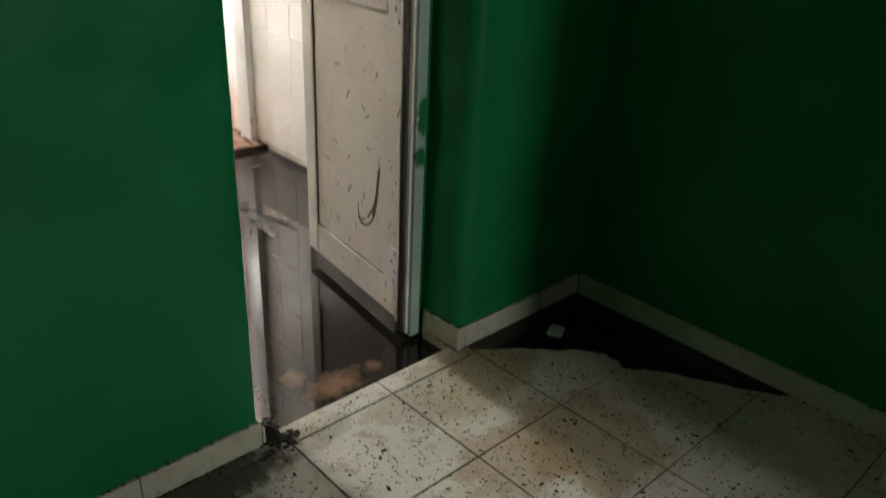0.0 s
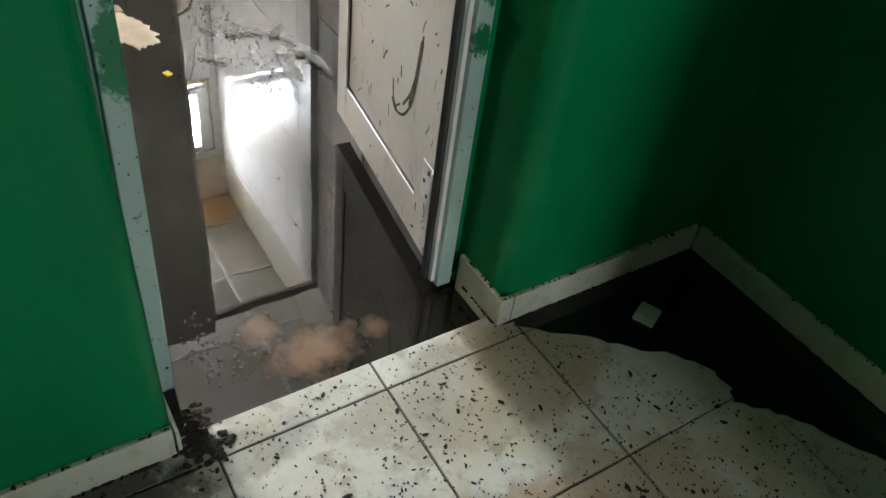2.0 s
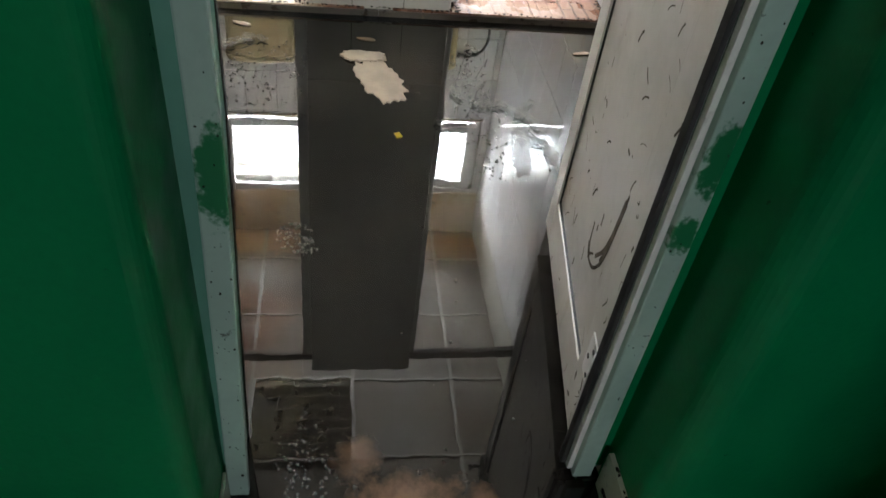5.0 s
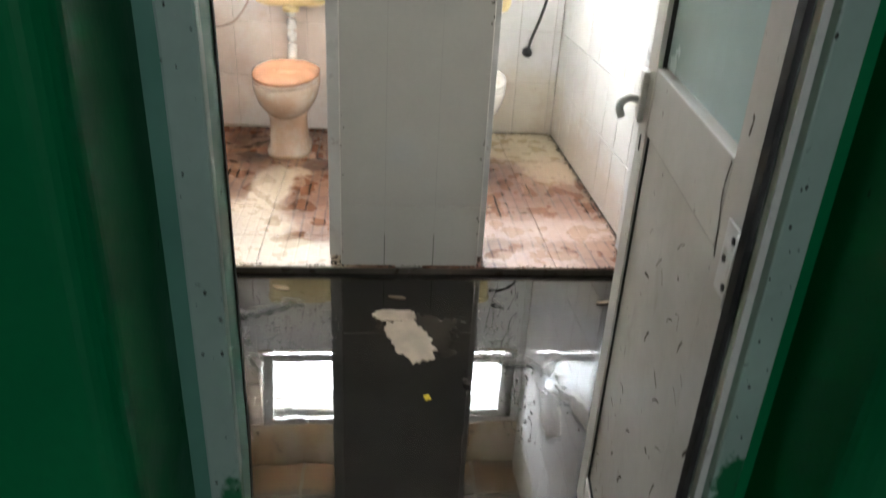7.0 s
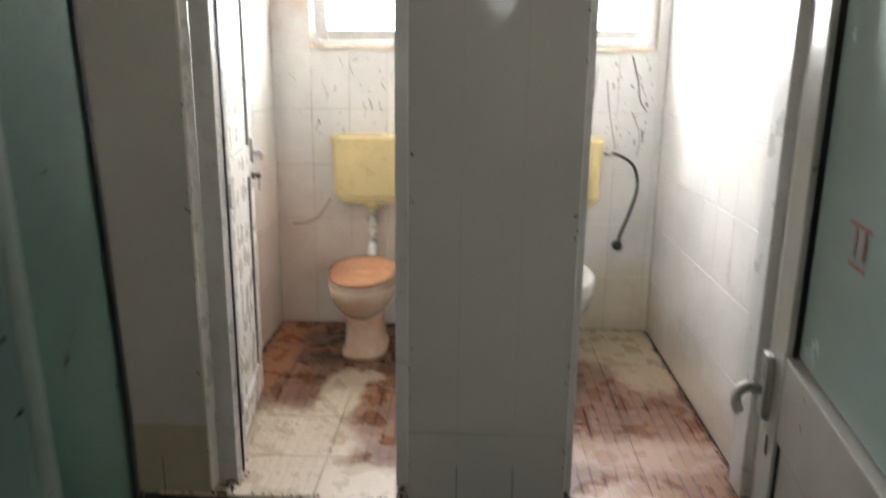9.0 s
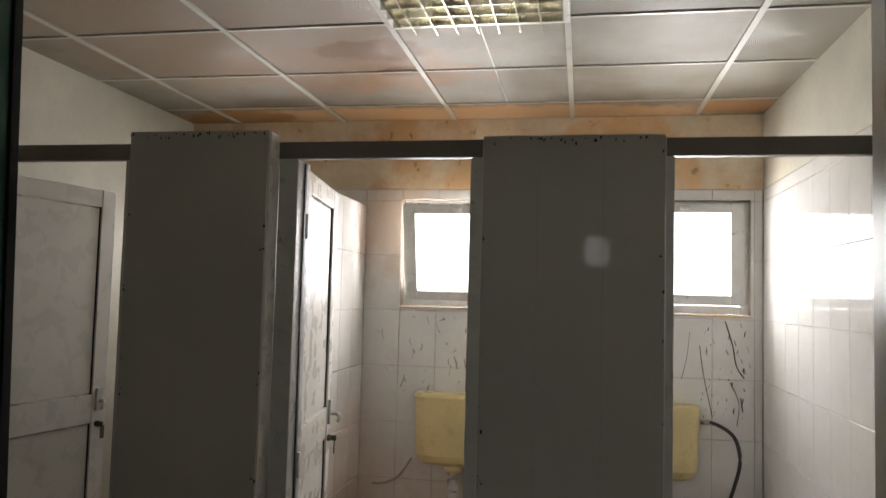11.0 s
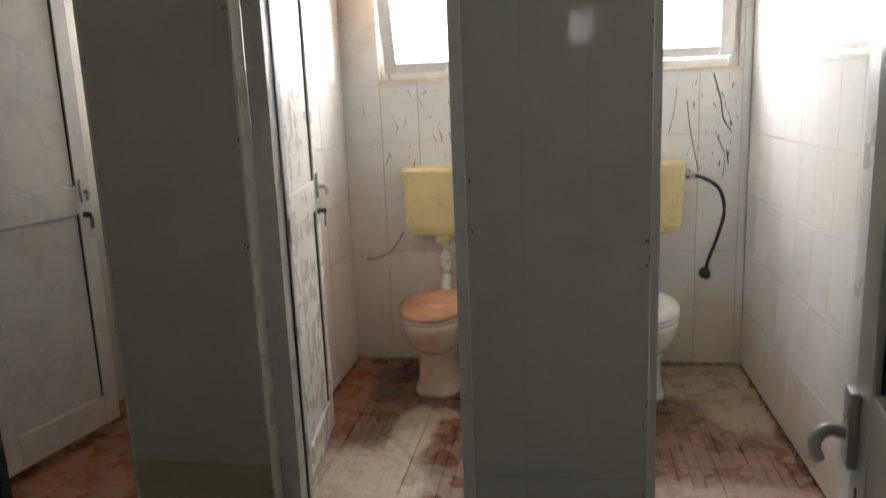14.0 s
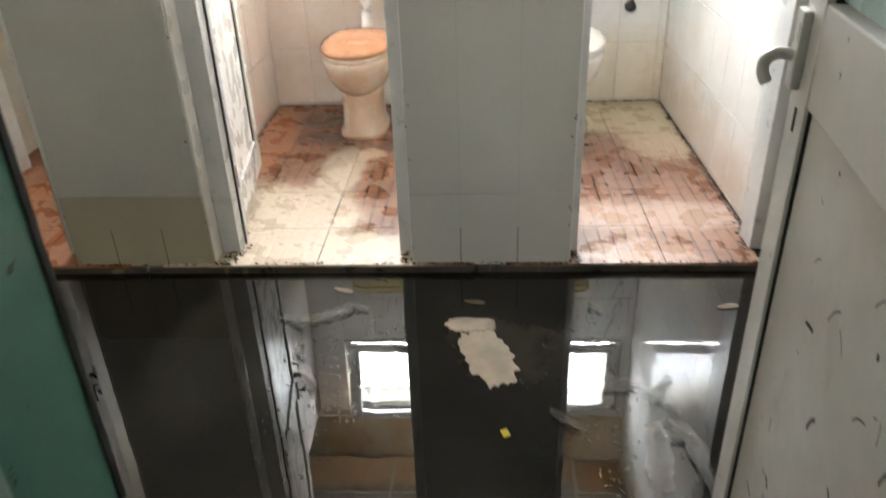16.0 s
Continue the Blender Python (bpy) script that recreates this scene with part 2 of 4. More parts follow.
sill_edge = material("wet_dark_sill", (0.05, 0.04, 0.03), 0.35, vary=0.4, layers=[(speck(20, 0.6, 0.7, 0.5), (0.3, 0.2, 0.1), None)])
louvre_metal = material("bright_louvre", (0.75, 0.72, 0.62), 0.2, 0.9, vary=0.05, relief=0.0)
white_metal = material("white_enamel", (0.72, 0.70, 0.66), 0.35, vary=0.05)
tbar = material("ceiling_bar", (0.50, 0.475, 0.42), 0.4, vary=0.1, layers=[(speck(7, 0.58, 0.72, 0.6), (0.35, 0.2, 0.1), None)])


def ceiling_material():
    """Plastic-faced tiles with fine round brushing, stained by leaks."""
    m, t, p = shader("brushed_ceiling_tile")
    n = Nodes(t)
    c = n.mix(n.ramp(n.noise(2.0), 0.3, 0.7), (0.27, 0.243, 0.20), (0.175, 0.145, 0.11))
    for centre, radii, colour, amount in [
            ((-4.2, 0.15, 2.5), (0.35, 0.55, 0.3), (0.27, 0.13, 0.06), 0.75),
            ((-5.0, 0.3, 2.5), (0.16, 1.9, 0.3), (0.62, 0.36, 0.18), 0.8), ((-5.0, -0.75, 2.5), (0.16, 0.35, 0.3), (0.26, 0.12, 0.04), 0.9),
            ((-4.95, 1.85, 2.5), (0.14, 0.25, 0.3), (0.36, 0.18, 0.07), 0.8), ((-3.7, -0.2, 2.5), (0.8, 0.9, 0.3), (0.30, 0.21, 0.15), 0.7),
            ((-3.98, 0.30, 2.5), (0.13, 0.22, 0.3), (0.14, 0.055, 0.02), 0.8), ((-4.25, 0.36, 2.5), (0.07, 0.12, 0.3), (0.14, 0.06, 0.02), 0.9)]:
        c = n.mix(n.math("MULTIPLY", n.blob(centre, radii, 6.0, 0.8), amount), c, colour)
    n.link(c, p.inputs["Base Color"])
    p.inputs["Roughness"].default_value = 0.4
    p.inputs["Specular IOR Level"].default_value = 0.15
    cell = n.vec("FRACTION", n.vec("DIVIDE", n.vec("SUBTRACT", n.pos, (-4.795, -0.175, 2.0)), (0.55, 0.615, 1.0)), (0, 0, 0))
    flat = n.vec("MULTIPLY", n.vec("SUBTRACT", cell, (0.5, 0.5, 0.5)), (0.55, 0.615, 0.0))
    r = n.vec("LENGTH", flat, (0, 0, 0))
    rings = n.math("SINE", n.math("MULTIPLY", r, 900.0))
    n.link(n.bump(n.math("ADD", rings, n.noise(60)), 0.5, 0.0008), p.inputs["Normal"])
    return m


def stall_floor_material(name, base, layers):
    """Embossed tiles with short raised bars, alternating in direction."""
    m, t, p = shader(name)
    n = Nodes(t)
    c = n.mix(n.ramp(n.noise(4.0, 6.0), 0.3, 0.7), scaled(base, 0.75), scaled(base, 1.15))
    wave = t.nodes.new("ShaderNodeTexBrick")
    wave.offset = 0.41
    for key, v in (("Scale", 1.0), ("Mortar Size", 0.005), ("Mortar Smooth", 0.3), ("Brick Width", 0.15), ("Row Height", 0.046)):
        wave.inputs[key].default_value = v
    wave.inputs["Color1"].default_value = wave.inputs["Color2"].default_value = (1, 1, 1, 1)
    wave.inputs["Mortar"].default_value = (0, 0, 0, 1)
    drift = t.nodes.new("ShaderNodeTexNoise")
    drift.inputs["Scale"].default_value = 11.0
    n.link(n.pos, drift.inputs["Vector"])
    n.link(n.vec("ADD", n.pos, n.vec("MULTIPLY", drift.outputs["Color"], (0.05, 0.016, 0.0))), wave.inputs["Vector"])
    groove = n.math("SUBTRACT", 1.0, wave.outputs["Color"])
    c = n.mix(n.math("MULTIPLY", groove, n.ramp(n.noise(5.0), 0.36, 0.54, 0.15, 0.95)), c, (0.075, 0.028, 0.016))
    for mask, colour, _ in layers:
        c = n.mix(n.math("MULTIPLY", mask(n), n.ramp(n.noise(45.0), 0.3, 0.6, 0.8, 1.0)), c, colour)
    n.link(c, p.inputs["Base Color"])
    n.link(n.ramp(n.noise(9.0), 0.35, 0.65, 0.18, 0.5), p.inputs["Roughness"])
    n.link(n.bump(n.math("ADD", wave.outputs["Color"], n.math("MULTIPLY", n.noise(60), 0.4)), 0.5, 0.004), p.inputs["Normal"])
    return m


CREAM = (0.50, 0.41, 0.31)
DARK = (0.075, 0.026, 0.014)
floor_one = stall_floor_material("rusty_tile_patchy", (0.20, 0.088, 0.045), [
    (stain((-4.55, 0.02, 0), (0.60, 0.14, 0.3), 7, 0.4), (0.30, 0.12, 0.05), None),
    (stain((-3.62, 0.18, 0), (0.46, 0.46, 0.3), 7, 0.35), CREAM, None), (stain((-3.46, 0.55, 0), (0.14, 0.40, 0.3), 9, 0.6), CREAM, None),
    (stain((-3.50, 0.70, 0), (0.12, 0.26, 0.3), 12, 0.9, 0.7), CREAM, None),
    (stain((-4.18, 0.45, 0), (0.32, 0.10, 0.3), 10, 0.5), CREAM, None),
    (stain((-4.40, 0.54, 0), (0.07, 0.10, 0.3), 12, 0.7), CREAM, None),
    (stain((-4.86, 0.25, 0), (0.13, 0.12, 0.3), 8, 0.35), DARK, None),
    (stain((-4.60, 0.28, 0), (0.10, 0.13, 0.3), 8, 0.35), DARK, None),
    (stain((-4.52, 0.66, 0), (0.10, 0.10, 0.3), 8, 0.4), DARK, None)])
floor_two = stall_floor_material("rusty_tile_pink", (0.20, 0.098, 0.060), [
    (stain((-4.92, 1.75, 0), (0.34, 0.50, 0.3), 7, 0.4), (0.42, 0.35, 0.23), None),
    (stain((-4.48, 1.86, 0), (0.20, 0.16, 0.3), 12, 0.8), (0.43, 0.33, 0.23), None),
    (stain((-3.74, 1.7, 0), (0.13, 0.42, 0.3), 9, 0.7, 0.75), (0.44, 0.31, 0.245), None),
    (stain((-3.46, 1.6, 0), (0.10, 0.18, 0.3), 14, 0.9, 0.7), (0.45, 0.30, 0.23), None),
    (stain((-4.42, 1.47, 0), (0.12, 0.10, 0.3), 8, 0.5), DARK, None)])
floor_three = stall_floor_material("rusty_tile_orange", (0.26, 0.095, 0.036), [(stain((-4.2, -0.5, 0), (1.2, 0.8, 0.3), 4, 0.3, 0.75), (0.27, 0.10, 0.038), None), (stain((-3.9, -0.45, 0), (0.12, 0.3, 0.3), 6, 0.7, 0.5), (0.15, 0.05, 0.02), None)])
ceiling_tile = ceiling_material()


def water_material():
    m, t, p = shader("flood_water")
    n = Nodes(t)
    c = n.mix(n.ramp(n.noise(3.0), 0.35, 0.7), (0.004, 0.0035, 0.003), (0.012, 0.010, 0.008))
    for centre, radii, amount in [((-1.45, 1.06, 0), (0.06, 0.09, 0.3), 0.4), ((-1.55, 0.97, 0), (0.04, 0.04, 0.3), 0.28), ((-1.455, 1.19, 0), (0.03, 0.03, 0.3), 0.3)]:
        c = n.mix(n.math("MULTIPLY", n.blob(centre, radii, 22.0, 1.3, 0.1, 1.5), amount), c, (0.30, 0.17, 0.105))
    c = n.mix(n.blob((-2.98, 1.10, 0), (0.22, 0.20, 0.3), 9.0, 0.9, 0.3, 1.3), c, (0.036, 0.030, 0.024))
    n.link(c, p.inputs["Base Color"])
    p.inputs["IOR"].default_value = 1.45
    p.inputs["Roughness"].default_value = 0.015
    ripple = n.math("MULTIPLY", n.noise(9.0, 2.0), 1.0)
    n.link(n.bump(ripple, 0.05, 0.004), p.inputs["Normal"])
    return m


water_mat = water_material()
film_mat, _t, _p = shader("clear_wet_film")
_p.inputs["Base Color"].default_value, _p.inputs["Roughness"].default_value = (0.35, 0.34, 0.33, 1), 0.05
_p.inputs["Alpha"].default_value = 0.3
screen_mat = material("grey_insect_screen", (0.40, 0.37, 0.33), 0.9, vary=0.5, big=14, grain=120, relief=0.4)
screen_mat.node_tree.nodes["Principled BSDF"].inputs["Alpha"].default_value = 0.3
glass, _t, _p = shader("window_glass")
_p.inputs["Transmission Weight"].default_value, _p.inputs["Roughness"].default_value, _p.inputs["IOR"].default_value = 1.0, 0.02, 1.1
_p.inputs["Base Color"].default_value = (0.97, 0.98, 0.97, 1)


# ---- builders ----
def box(lo, hi, bevel=0.0, bm=None):
    own = bm is None
    bm = bm or bmesh.new()
    r = bmesh.ops.create_cube(bm, size=1.0, matrix=Matrix.Translation([(a + b) / 2 for a, b in zip(lo, hi)]) @ Matrix.Diagonal((*[b - a for a, b in zip(lo, hi)], 1)))
    if bevel and own:
        bmesh.ops.bevel(bm, geom=bm.edges[:], offset=bevel, segments=2, affect="EDGES", profile=0.6)
    return bm


def cylinder(a, b, r1, r2=None, segments=20, bm=None):
    bm = bm or bmesh.new()
    a, b = Vector(a), Vector(b)
    m = Matrix.Translation((a + b) / 2) @ (b - a).to_track_quat("Z", "Y").to_matrix().to_4x4()
    bmesh.ops.create_cone(bm, cap_ends=True, segments=segments, radius1=r1, radius2=r1 if r2 is None else r2, depth=(b - a).length, matrix=m)
    return bm


def tube(points, radius, sides=12, steps=6):
    """A round bar along a smooth line through the points."""
    pts = [Vector(p) for p in points]
    line = []
    for i in range(len(pts) - 1):
        p0, p1, p2, p3 = pts[max(i - 1, 0)], pts[i], pts[i + 1], pts[min(i + 2, len(pts) - 1)]
        for k in range(steps):
            t = k / steps
            line.append(0.5 * (2 * p1 + (p2 - p0) * t + (2 * p0 - 5 * p1 + 4 * p2 - p3) * t * t + (3 * p1 - p0 - 3 * p2 + p3) * t ** 3))
    line.append(pts[-1])
    bm = bmesh.new()
    rings = []
    for i, c in enumerate(line):
        d = (line[min(i + 1, len(line) - 1)] - line[max(i - 1, 0)]).normalized()
        q = d.to_track_quat("Z", "Y")
        rings.append([bm.verts.new(c + q @ Vector((radius * math.cos(2 * math.pi * k / sides), radius * math.sin(2 * math.pi * k / sides), 0))) for k in range(sides)])
    for a, b in zip(rings, rings[1:]):
        for k in range(sides):
            bm.faces.new((a[k], a[(k + 1) % sides], b[(k + 1) % sides], b[k]))
    bm.faces.new(rings[0][::-1]), bm.faces.new(rings[-1])
    return bm


def loft(rings):
    """A closed skin over rings of equal length, from bottom to top."""
    bm = bmesh.new()
    vs = [[bm.verts.new(p) for p in ring] for ring in rings]
    k = len(vs[0])
    for a, b in zip(vs, vs[1:]):
        for i in range(k):
            bm.faces.new((a[i], a[(i + 1) % k], b[(i + 1) % k], b[i]))
    bm.faces.new(vs[0][::-1]), bm.faces.new(vs[-1])
    return bm


def oval(cx, cy, z, rx_front, rx_back, ry, k=32, power=2.0):
    """An egg-shaped ring: it reaches rx_front towards +x and rx_back towards -x."""
    out = []
    for i in range(k):
        a = 2 * math.pi * i / k
        c, s = math.cos(a), math.sin(a)
        c2, s2 = math.copysign(abs(c) ** (2 / power), c), math.copysign(abs(s) ** (2 / power), s)
        out.append((cx + (rx_front if c > 0 else rx_back) * c2, cy + ry * s2, z))
    return out


def mesh_of(name, bm, mat, smooth=False):
    bmesh.ops.recalc_face_normals(bm, faces=bm.faces[:])
    me = bpy.data.meshes.new(name)
    bm.to_mesh(me)
    bm.free()
    me.materials.append(mat)
    if smooth:
        for p in me.polygons:
            p.use_smooth = True
    return me


def part(name, bm, mat, parent=None, label="", smooth=False):
    ob = new(name, mesh_of(name, bm, mat, smooth))
    ob.parent = parent
    return tagged(ob, label)


def thing(name, m, label, category, group=""):
    ob = new(name)
    ob.empty_display_size = 0.1
    ob.matrix_world = m
    return tagged(ob, label, category, group)


def structure(name, bm, mat, label, category):
    return tagged(part(name, bm, mat), label, category, kind="structure")


def with_hole(lo, hi, holes, axis):
    """A wall slab with rectangular openings. axis: the one along its length (0 or 1); holes: (from, to, z from, z to)."""
    bm = bmesh.new()
    cuts = sorted({lo[axis], hi[axis], *[h[0] for h in holes], *[h[1] for h in holes]})
    for a, b in zip(cuts, cuts[1:]):
        mid = (a + b) / 2
        spans, z = [], lo[2]
        for h in sorted((h for h in holes if h[0] < mid < h[1]), key=lambda h: h[2]):
            if h[2] > z:
                spans.append((z, h[2]))
            z = h[3]
        if z < hi[2]:
            spans.append((z, hi[2]))
        for z0, z1 in spans:
            l, g = list(lo), list(hi)
            l[axis], g[axis], l[2], g[2] = a, b, z0, z1
            box(l, g, bm=bm)
    bmesh.ops.remove_doubles(bm, verts=bm.verts[:], dist=1e-5)
    return bm


# ---- large structure ----
WATER, CEIL = -0.03, 2.506
structure("ground", box((-6.5, -4, -0.30), (6, 3.2, -0.15)), slab, "grey concrete slab under the whole building", "slab")
corridor_floor = structure("floor_corridor", box((-1.356, -2.5, -0.149), (4.5, 2.012, -0.008)), grout_dark, "speckled cream floor tiles with dark joints and dirt", "floor")
def rounded_slab(lo, hi, corner_y, radius, bm):
    """A wall block whose upright corridor-side edge at corner_y is rounded."""
    piece = box(lo, hi)
    edges = [e for e in piece.edges if all(abs(v.co.x - hi[0]) < 1e-5 and abs(v.co.y - corner_y) < 1e-5 for v in e.verts)]
    bmesh.ops.bevel(piece, geom=edges, offset=radius, segments=8, affect="EDGES", profile=0.5)
    me = bpy.data.meshes.new("block")
    piece.to_mesh(me)
    piece.free()
    bm.from_mesh(me)
    bpy.data.meshes.remove(me)


bm = bmesh.new()
rounded_slab((-1.50, -2.5, -0.15), (-1.332, 0.745, 2.7), 0.745, 0.03, bm)
rounded_slab((-1.50, 1.421, -0.15), (-1.332, 2.012, 2.7), 1.421, 0.045, bm)
box((-1.50, 0.745, 2.06), (-1.335, 1.421, 2.7), bm=bm)
structure("wall_corridor_west", bm, green_paint, "glossy dark green painted wall round the doorway", "wall")
structure("wall_toilet_east", with_hole((-1.62, -1.08, -0.15), (-1.503, 2.0, 2.7), [(0.735, 1.421, -0.15, 2.06)], 1), white_wall, "cream plastered wall round the doorway", "wall")
structure("trim_door_plaster", box((-1.520, 1.3975, 0.0), (-1.4995, 1.4215, 2.06)), green_paint, "green painted plaster edge beside the door frame", "trim")
structure("wall_corridor_north", box((-1.332, 2.012, -0.15), (4.5, 2.16, 2.7)), green_paint, "dark green painted corridor wall", "wall")
# Added out of view: keeps hall window light off the pier's far side and corner.
structure("wall_corridor_return", box((1.0, 1.53, -0.007), (1.2, 2.0115, 2.699)), green_paint, "unseen dark green block added to shade the corridor corner", "wall")
structure("wall_corridor_south", box((-1.5, -2.65, -0.15), (4.5, -2.5, 2.7)), green_paint, "dark green painted corridor wall", "wall")
a, b, z0, z1 = HALL_WINDOW
structure("wall_corridor_east", with_hole((4.5, -2.65, -0.15), (4.62, 2.16, 2.7), [(a, b, z0, z1)], 1), green_paint, "dark green painted wall with a small high window", "wall")
structure("ceiling_corridor", box((-1.5, -2.65, 2.7), (4.62, 2.16, 2.8)), white_wall, "plain cream corridor ceiling", "ceiling")
structure("floor_toilet", box((-3.44, -1.2, -0.149), (-1.357, 2.0, -0.06)), slab, "dark flooded concrete floor", "floor")
bm = bmesh.new()
bmesh.ops.create_grid(bm, x_segments=2, y_segments=2, size=0.5, matrix=Matrix.Translation((-2.40, 0.46, WATER)) @ Matrix.Diagonal((2.086, 3.08, 1, 1)))
structure("water", bm, water_mat, "still dark brown flood water mirroring the stalls", "water")
back_holes = [(a, b, 1.505, 2.075) for a, b in WINDOWS]
wall_back = structure("wall_back", with_hole((-5.36, -1.2, -0.15), (-5.128, 2.15, 2.13), back_holes, 1), grout, "back wall faced with white glazed tiles", "wall")
structure("wall_back_upper", box((-5.36, -1.2, 2.13), (-5.118, 2.15, 2.7)), upper_wall, "orange-stained plaster above the tiles", "wall")
wall_right = structure("wall_toilet_right", box((-5.12, 2.0, -0.15), (-1.62, 2.15, 2.13)), grout_pale, "right-hand wall faced with glossy white tiles", "wall")
structure("wall_toilet_right_upper", box((-5.118, 1.992, 2.13), (-1.62, 2.15, 2.7)), white_wall, "cream plaster above the tiles", "wall")
structure("wall_toilet_left", box((-5.12, -1.2, -0.15), (-1.50, -1.08, 2.7)), white_wall, "cream plastered side wall", "wall")

# ceiling with its bars in one mesh
structure("ceiling_toilet", box((-5.2, -1.2, CEIL), (-1.5, 2.15, 2.7)), ceiling_tile, "square plastic ceiling tiles with rusty leak stains", "ceiling")
bm = bmesh.new()
XB, YB = [-4.795 + 0.55 * i for i in range(6)], [-0.79 + 0.615 * i for i in range(5)]
for x in XB:
    box((x - 0.007, -1.08, CEIL - 0.005), (x + 0.007, 1.992, CEIL - 0.0005), bm=bm)
for y in YB:
    box((-5.118, y - 0.011, CEIL - 0.008), (-1.62, y + 0.011, CEIL - 0.0008), bm=bm)
box((-4.795, 0.747, CEIL - 0.003), (-3.75, 0.752, CEIL - 0.0006), bm=bm)
structure("trim_ceiling_bars", bm, tbar, "thin white ceiling bars with rust", "ceiling bar")

# raised stall floors
STALLS = [(-1.08, -0.145, floor_three), (-0.035, 1.03, floor_one), (1.13, 1.99, floor_two)]
stall_floors = []
for i, (y0, y1, mat) in enumerate(STALLS):
    stall_floors.append(structure("floor_stall_%d" % (i + 1), box((-5.128, y0 - 0.05, -0.148), (-3.385, y1 + 0.05, -0.008), 0.003), sill_edge, "raised stall floor with a wet dark edge, rusty embossed tiles", "floor"))
partitions = []
for i, (y0, y1) in enumerate([(-0.145, -0.045), (1.03, 1.13)]):
    partitions.append(structure("wall_partition_%d" % (i + 1), box((-5.128, y0, -0.1), (-3.50, y1, 2.04)), grout_pale, "stall partition faced with white tiles", "wall"))


# ---- stall front ----
def stall_panel(y0, y1, top, label, glossy):
    t = thing("stall_divider", pose(-3.40, (y0 + y1) / 2, WATER - 0.03), label, "panel", "grey panels between the stalls")
    w, h = (y1 - y0) / 2, top - WATER + 0.03
    joint = 0.31
    part("lower_sheet", box((-0.012, -w, 0), (0, w, joint), 0.0015), panel_grey if glossy else panel_yellowed, t, "" if glossy else "yellowed lower sheet")
    part("upper_sheet", box((-0.012, -w, joint + 0.002), (0, w, h), 0.0015), panel_grey, t)
    # Returns take the door white to paint in the stall's light on them.
    for s in (-1, 1):
        part("side_strip", box((-0.085, s * w - 0.004, 0), (-0.0125, s * w + 0.004, h - 0.003), 0.002), door_white, t, "side strip whitened as if lit from the stall")
    part("core", box((-0.09, -w + 0.006, 0), (-0.0135, w - 0.006, h - 0.008)), panel_grey, t)
    part("top_cap", box((-0.085, -w + 0.005, h - 0.007), (-0.013, w - 0.005, h + 0.002), 0.001), post_metal, t)
    for k in (-0.21, 0.19):
        y = k * 2 * w * 0.9
        part("sheet_joint", box((-0.001, y - 0.0011, 0.0), (0.0006, y + 0.0011, 0.19)), grime, t)
        if glossy:
            part("sheet_joint", box((-0.001, y - 0.0005, 0.195), (0.0004, y + 0.0005, h - 0.004)), panel_joint, t)
    rr = random.Random(int(1000 * top))
    dirt = bmesh.new()
    for _ in range(70):
        low = rr.random() < 0.5
        y, z = (rr.choice((-1, 1)) * (w - abs(rr.gauss(0, 0.006))), rr.uniform(0.03, h)) if low else (rr.uniform(-w, w), h - 0.007 - abs(rr.gauss(0, 0.008)))
        k = rr.uniform(0.0008, 0.0035)
        bmesh.ops.create_icosphere(dirt, subdivisions=1, radius=1.0, matrix=Matrix.Translation((0.0, max(-w, min(w, y)), z)) @ Matrix.Diagonal((0.001, k, k * rr.uniform(0.8, 2.5), 1)))
    tagged(part("edge_dirt", dirt, grime, t, "dark dirt along the panel edges"), kind="stuff")
    for z in (0.5, 1.05, 1.75):
        part("screw", cylinder((-0.001, w - 0.012, z), (0.002, w - 0.012, z), 0.004, segments=10), brass, t)
    return t


stall_panel(-0.335, 0.142, 2.068, "tall grey laminate panel between two stalls, dull and stained", False)
stall_panel(0.822, 1.343, 2.04, "tall glossy grey laminate panel with mirror-like sheen", True)
front = thing("stall_doorway", pose(-3.50, 0.5, 0), "pale aluminium stall frame with posts and a long transom", "frame")
for y0, y1 in [(0.148, 0.212), (0.772, 0.818), (1.347, 1.378), (1.955, 1.993), (-0.40, -0.339), (-1.078, -1.03)]:
    part("post", box((-0.09, y0 - 0.5, -0.005), (0.02, y1 - 0.5, 1.99), 0.003), post_metal, front)
part("transom", box((-0.012, -1.575, 1.991), (0.021, 1.493, 2.046), 0.003), transom_metal, front)
for y in (0.2145, -0.4025 + 0.0, 1.3800, -1.0275):
    part("gasket", box((-0.05, y - 0.5 - 0.002, 0.0), (-0.036, y - 0.5 + 0.002, 1.985)), gasket, front, "black rubber gasket")


def lever(parent, side, plate_z, x, y=0.0, mat=None):
    """A lever handle on a long plate, on the leaf's face at y, standing out towards side."""
    mat = mat or nylon
    h = part("handle", box((x - 0.016, y if side > 0 else y - 0.012, plate_z - 0.05), (x + 0.016, y + 0.012 if side > 0 else y, plate_z + 0.045), 0.004), mat, parent, "grey handle plate with curved lever")
    o = y + side * 0.012
    part("lever", tube([(x, o, plate_z - 0.01), (x, o + side * 0.018, plate_z - 0.008), (x - 0.010, o + side * 0.032, plate_z - 0.014), (x - 0.018, o + side * 0.036, plate_z - 0.024), (x - 0.020, o + side * 0.030, plate_z - 0.038)], 0.0078), mat, h, smooth=True)
    return h


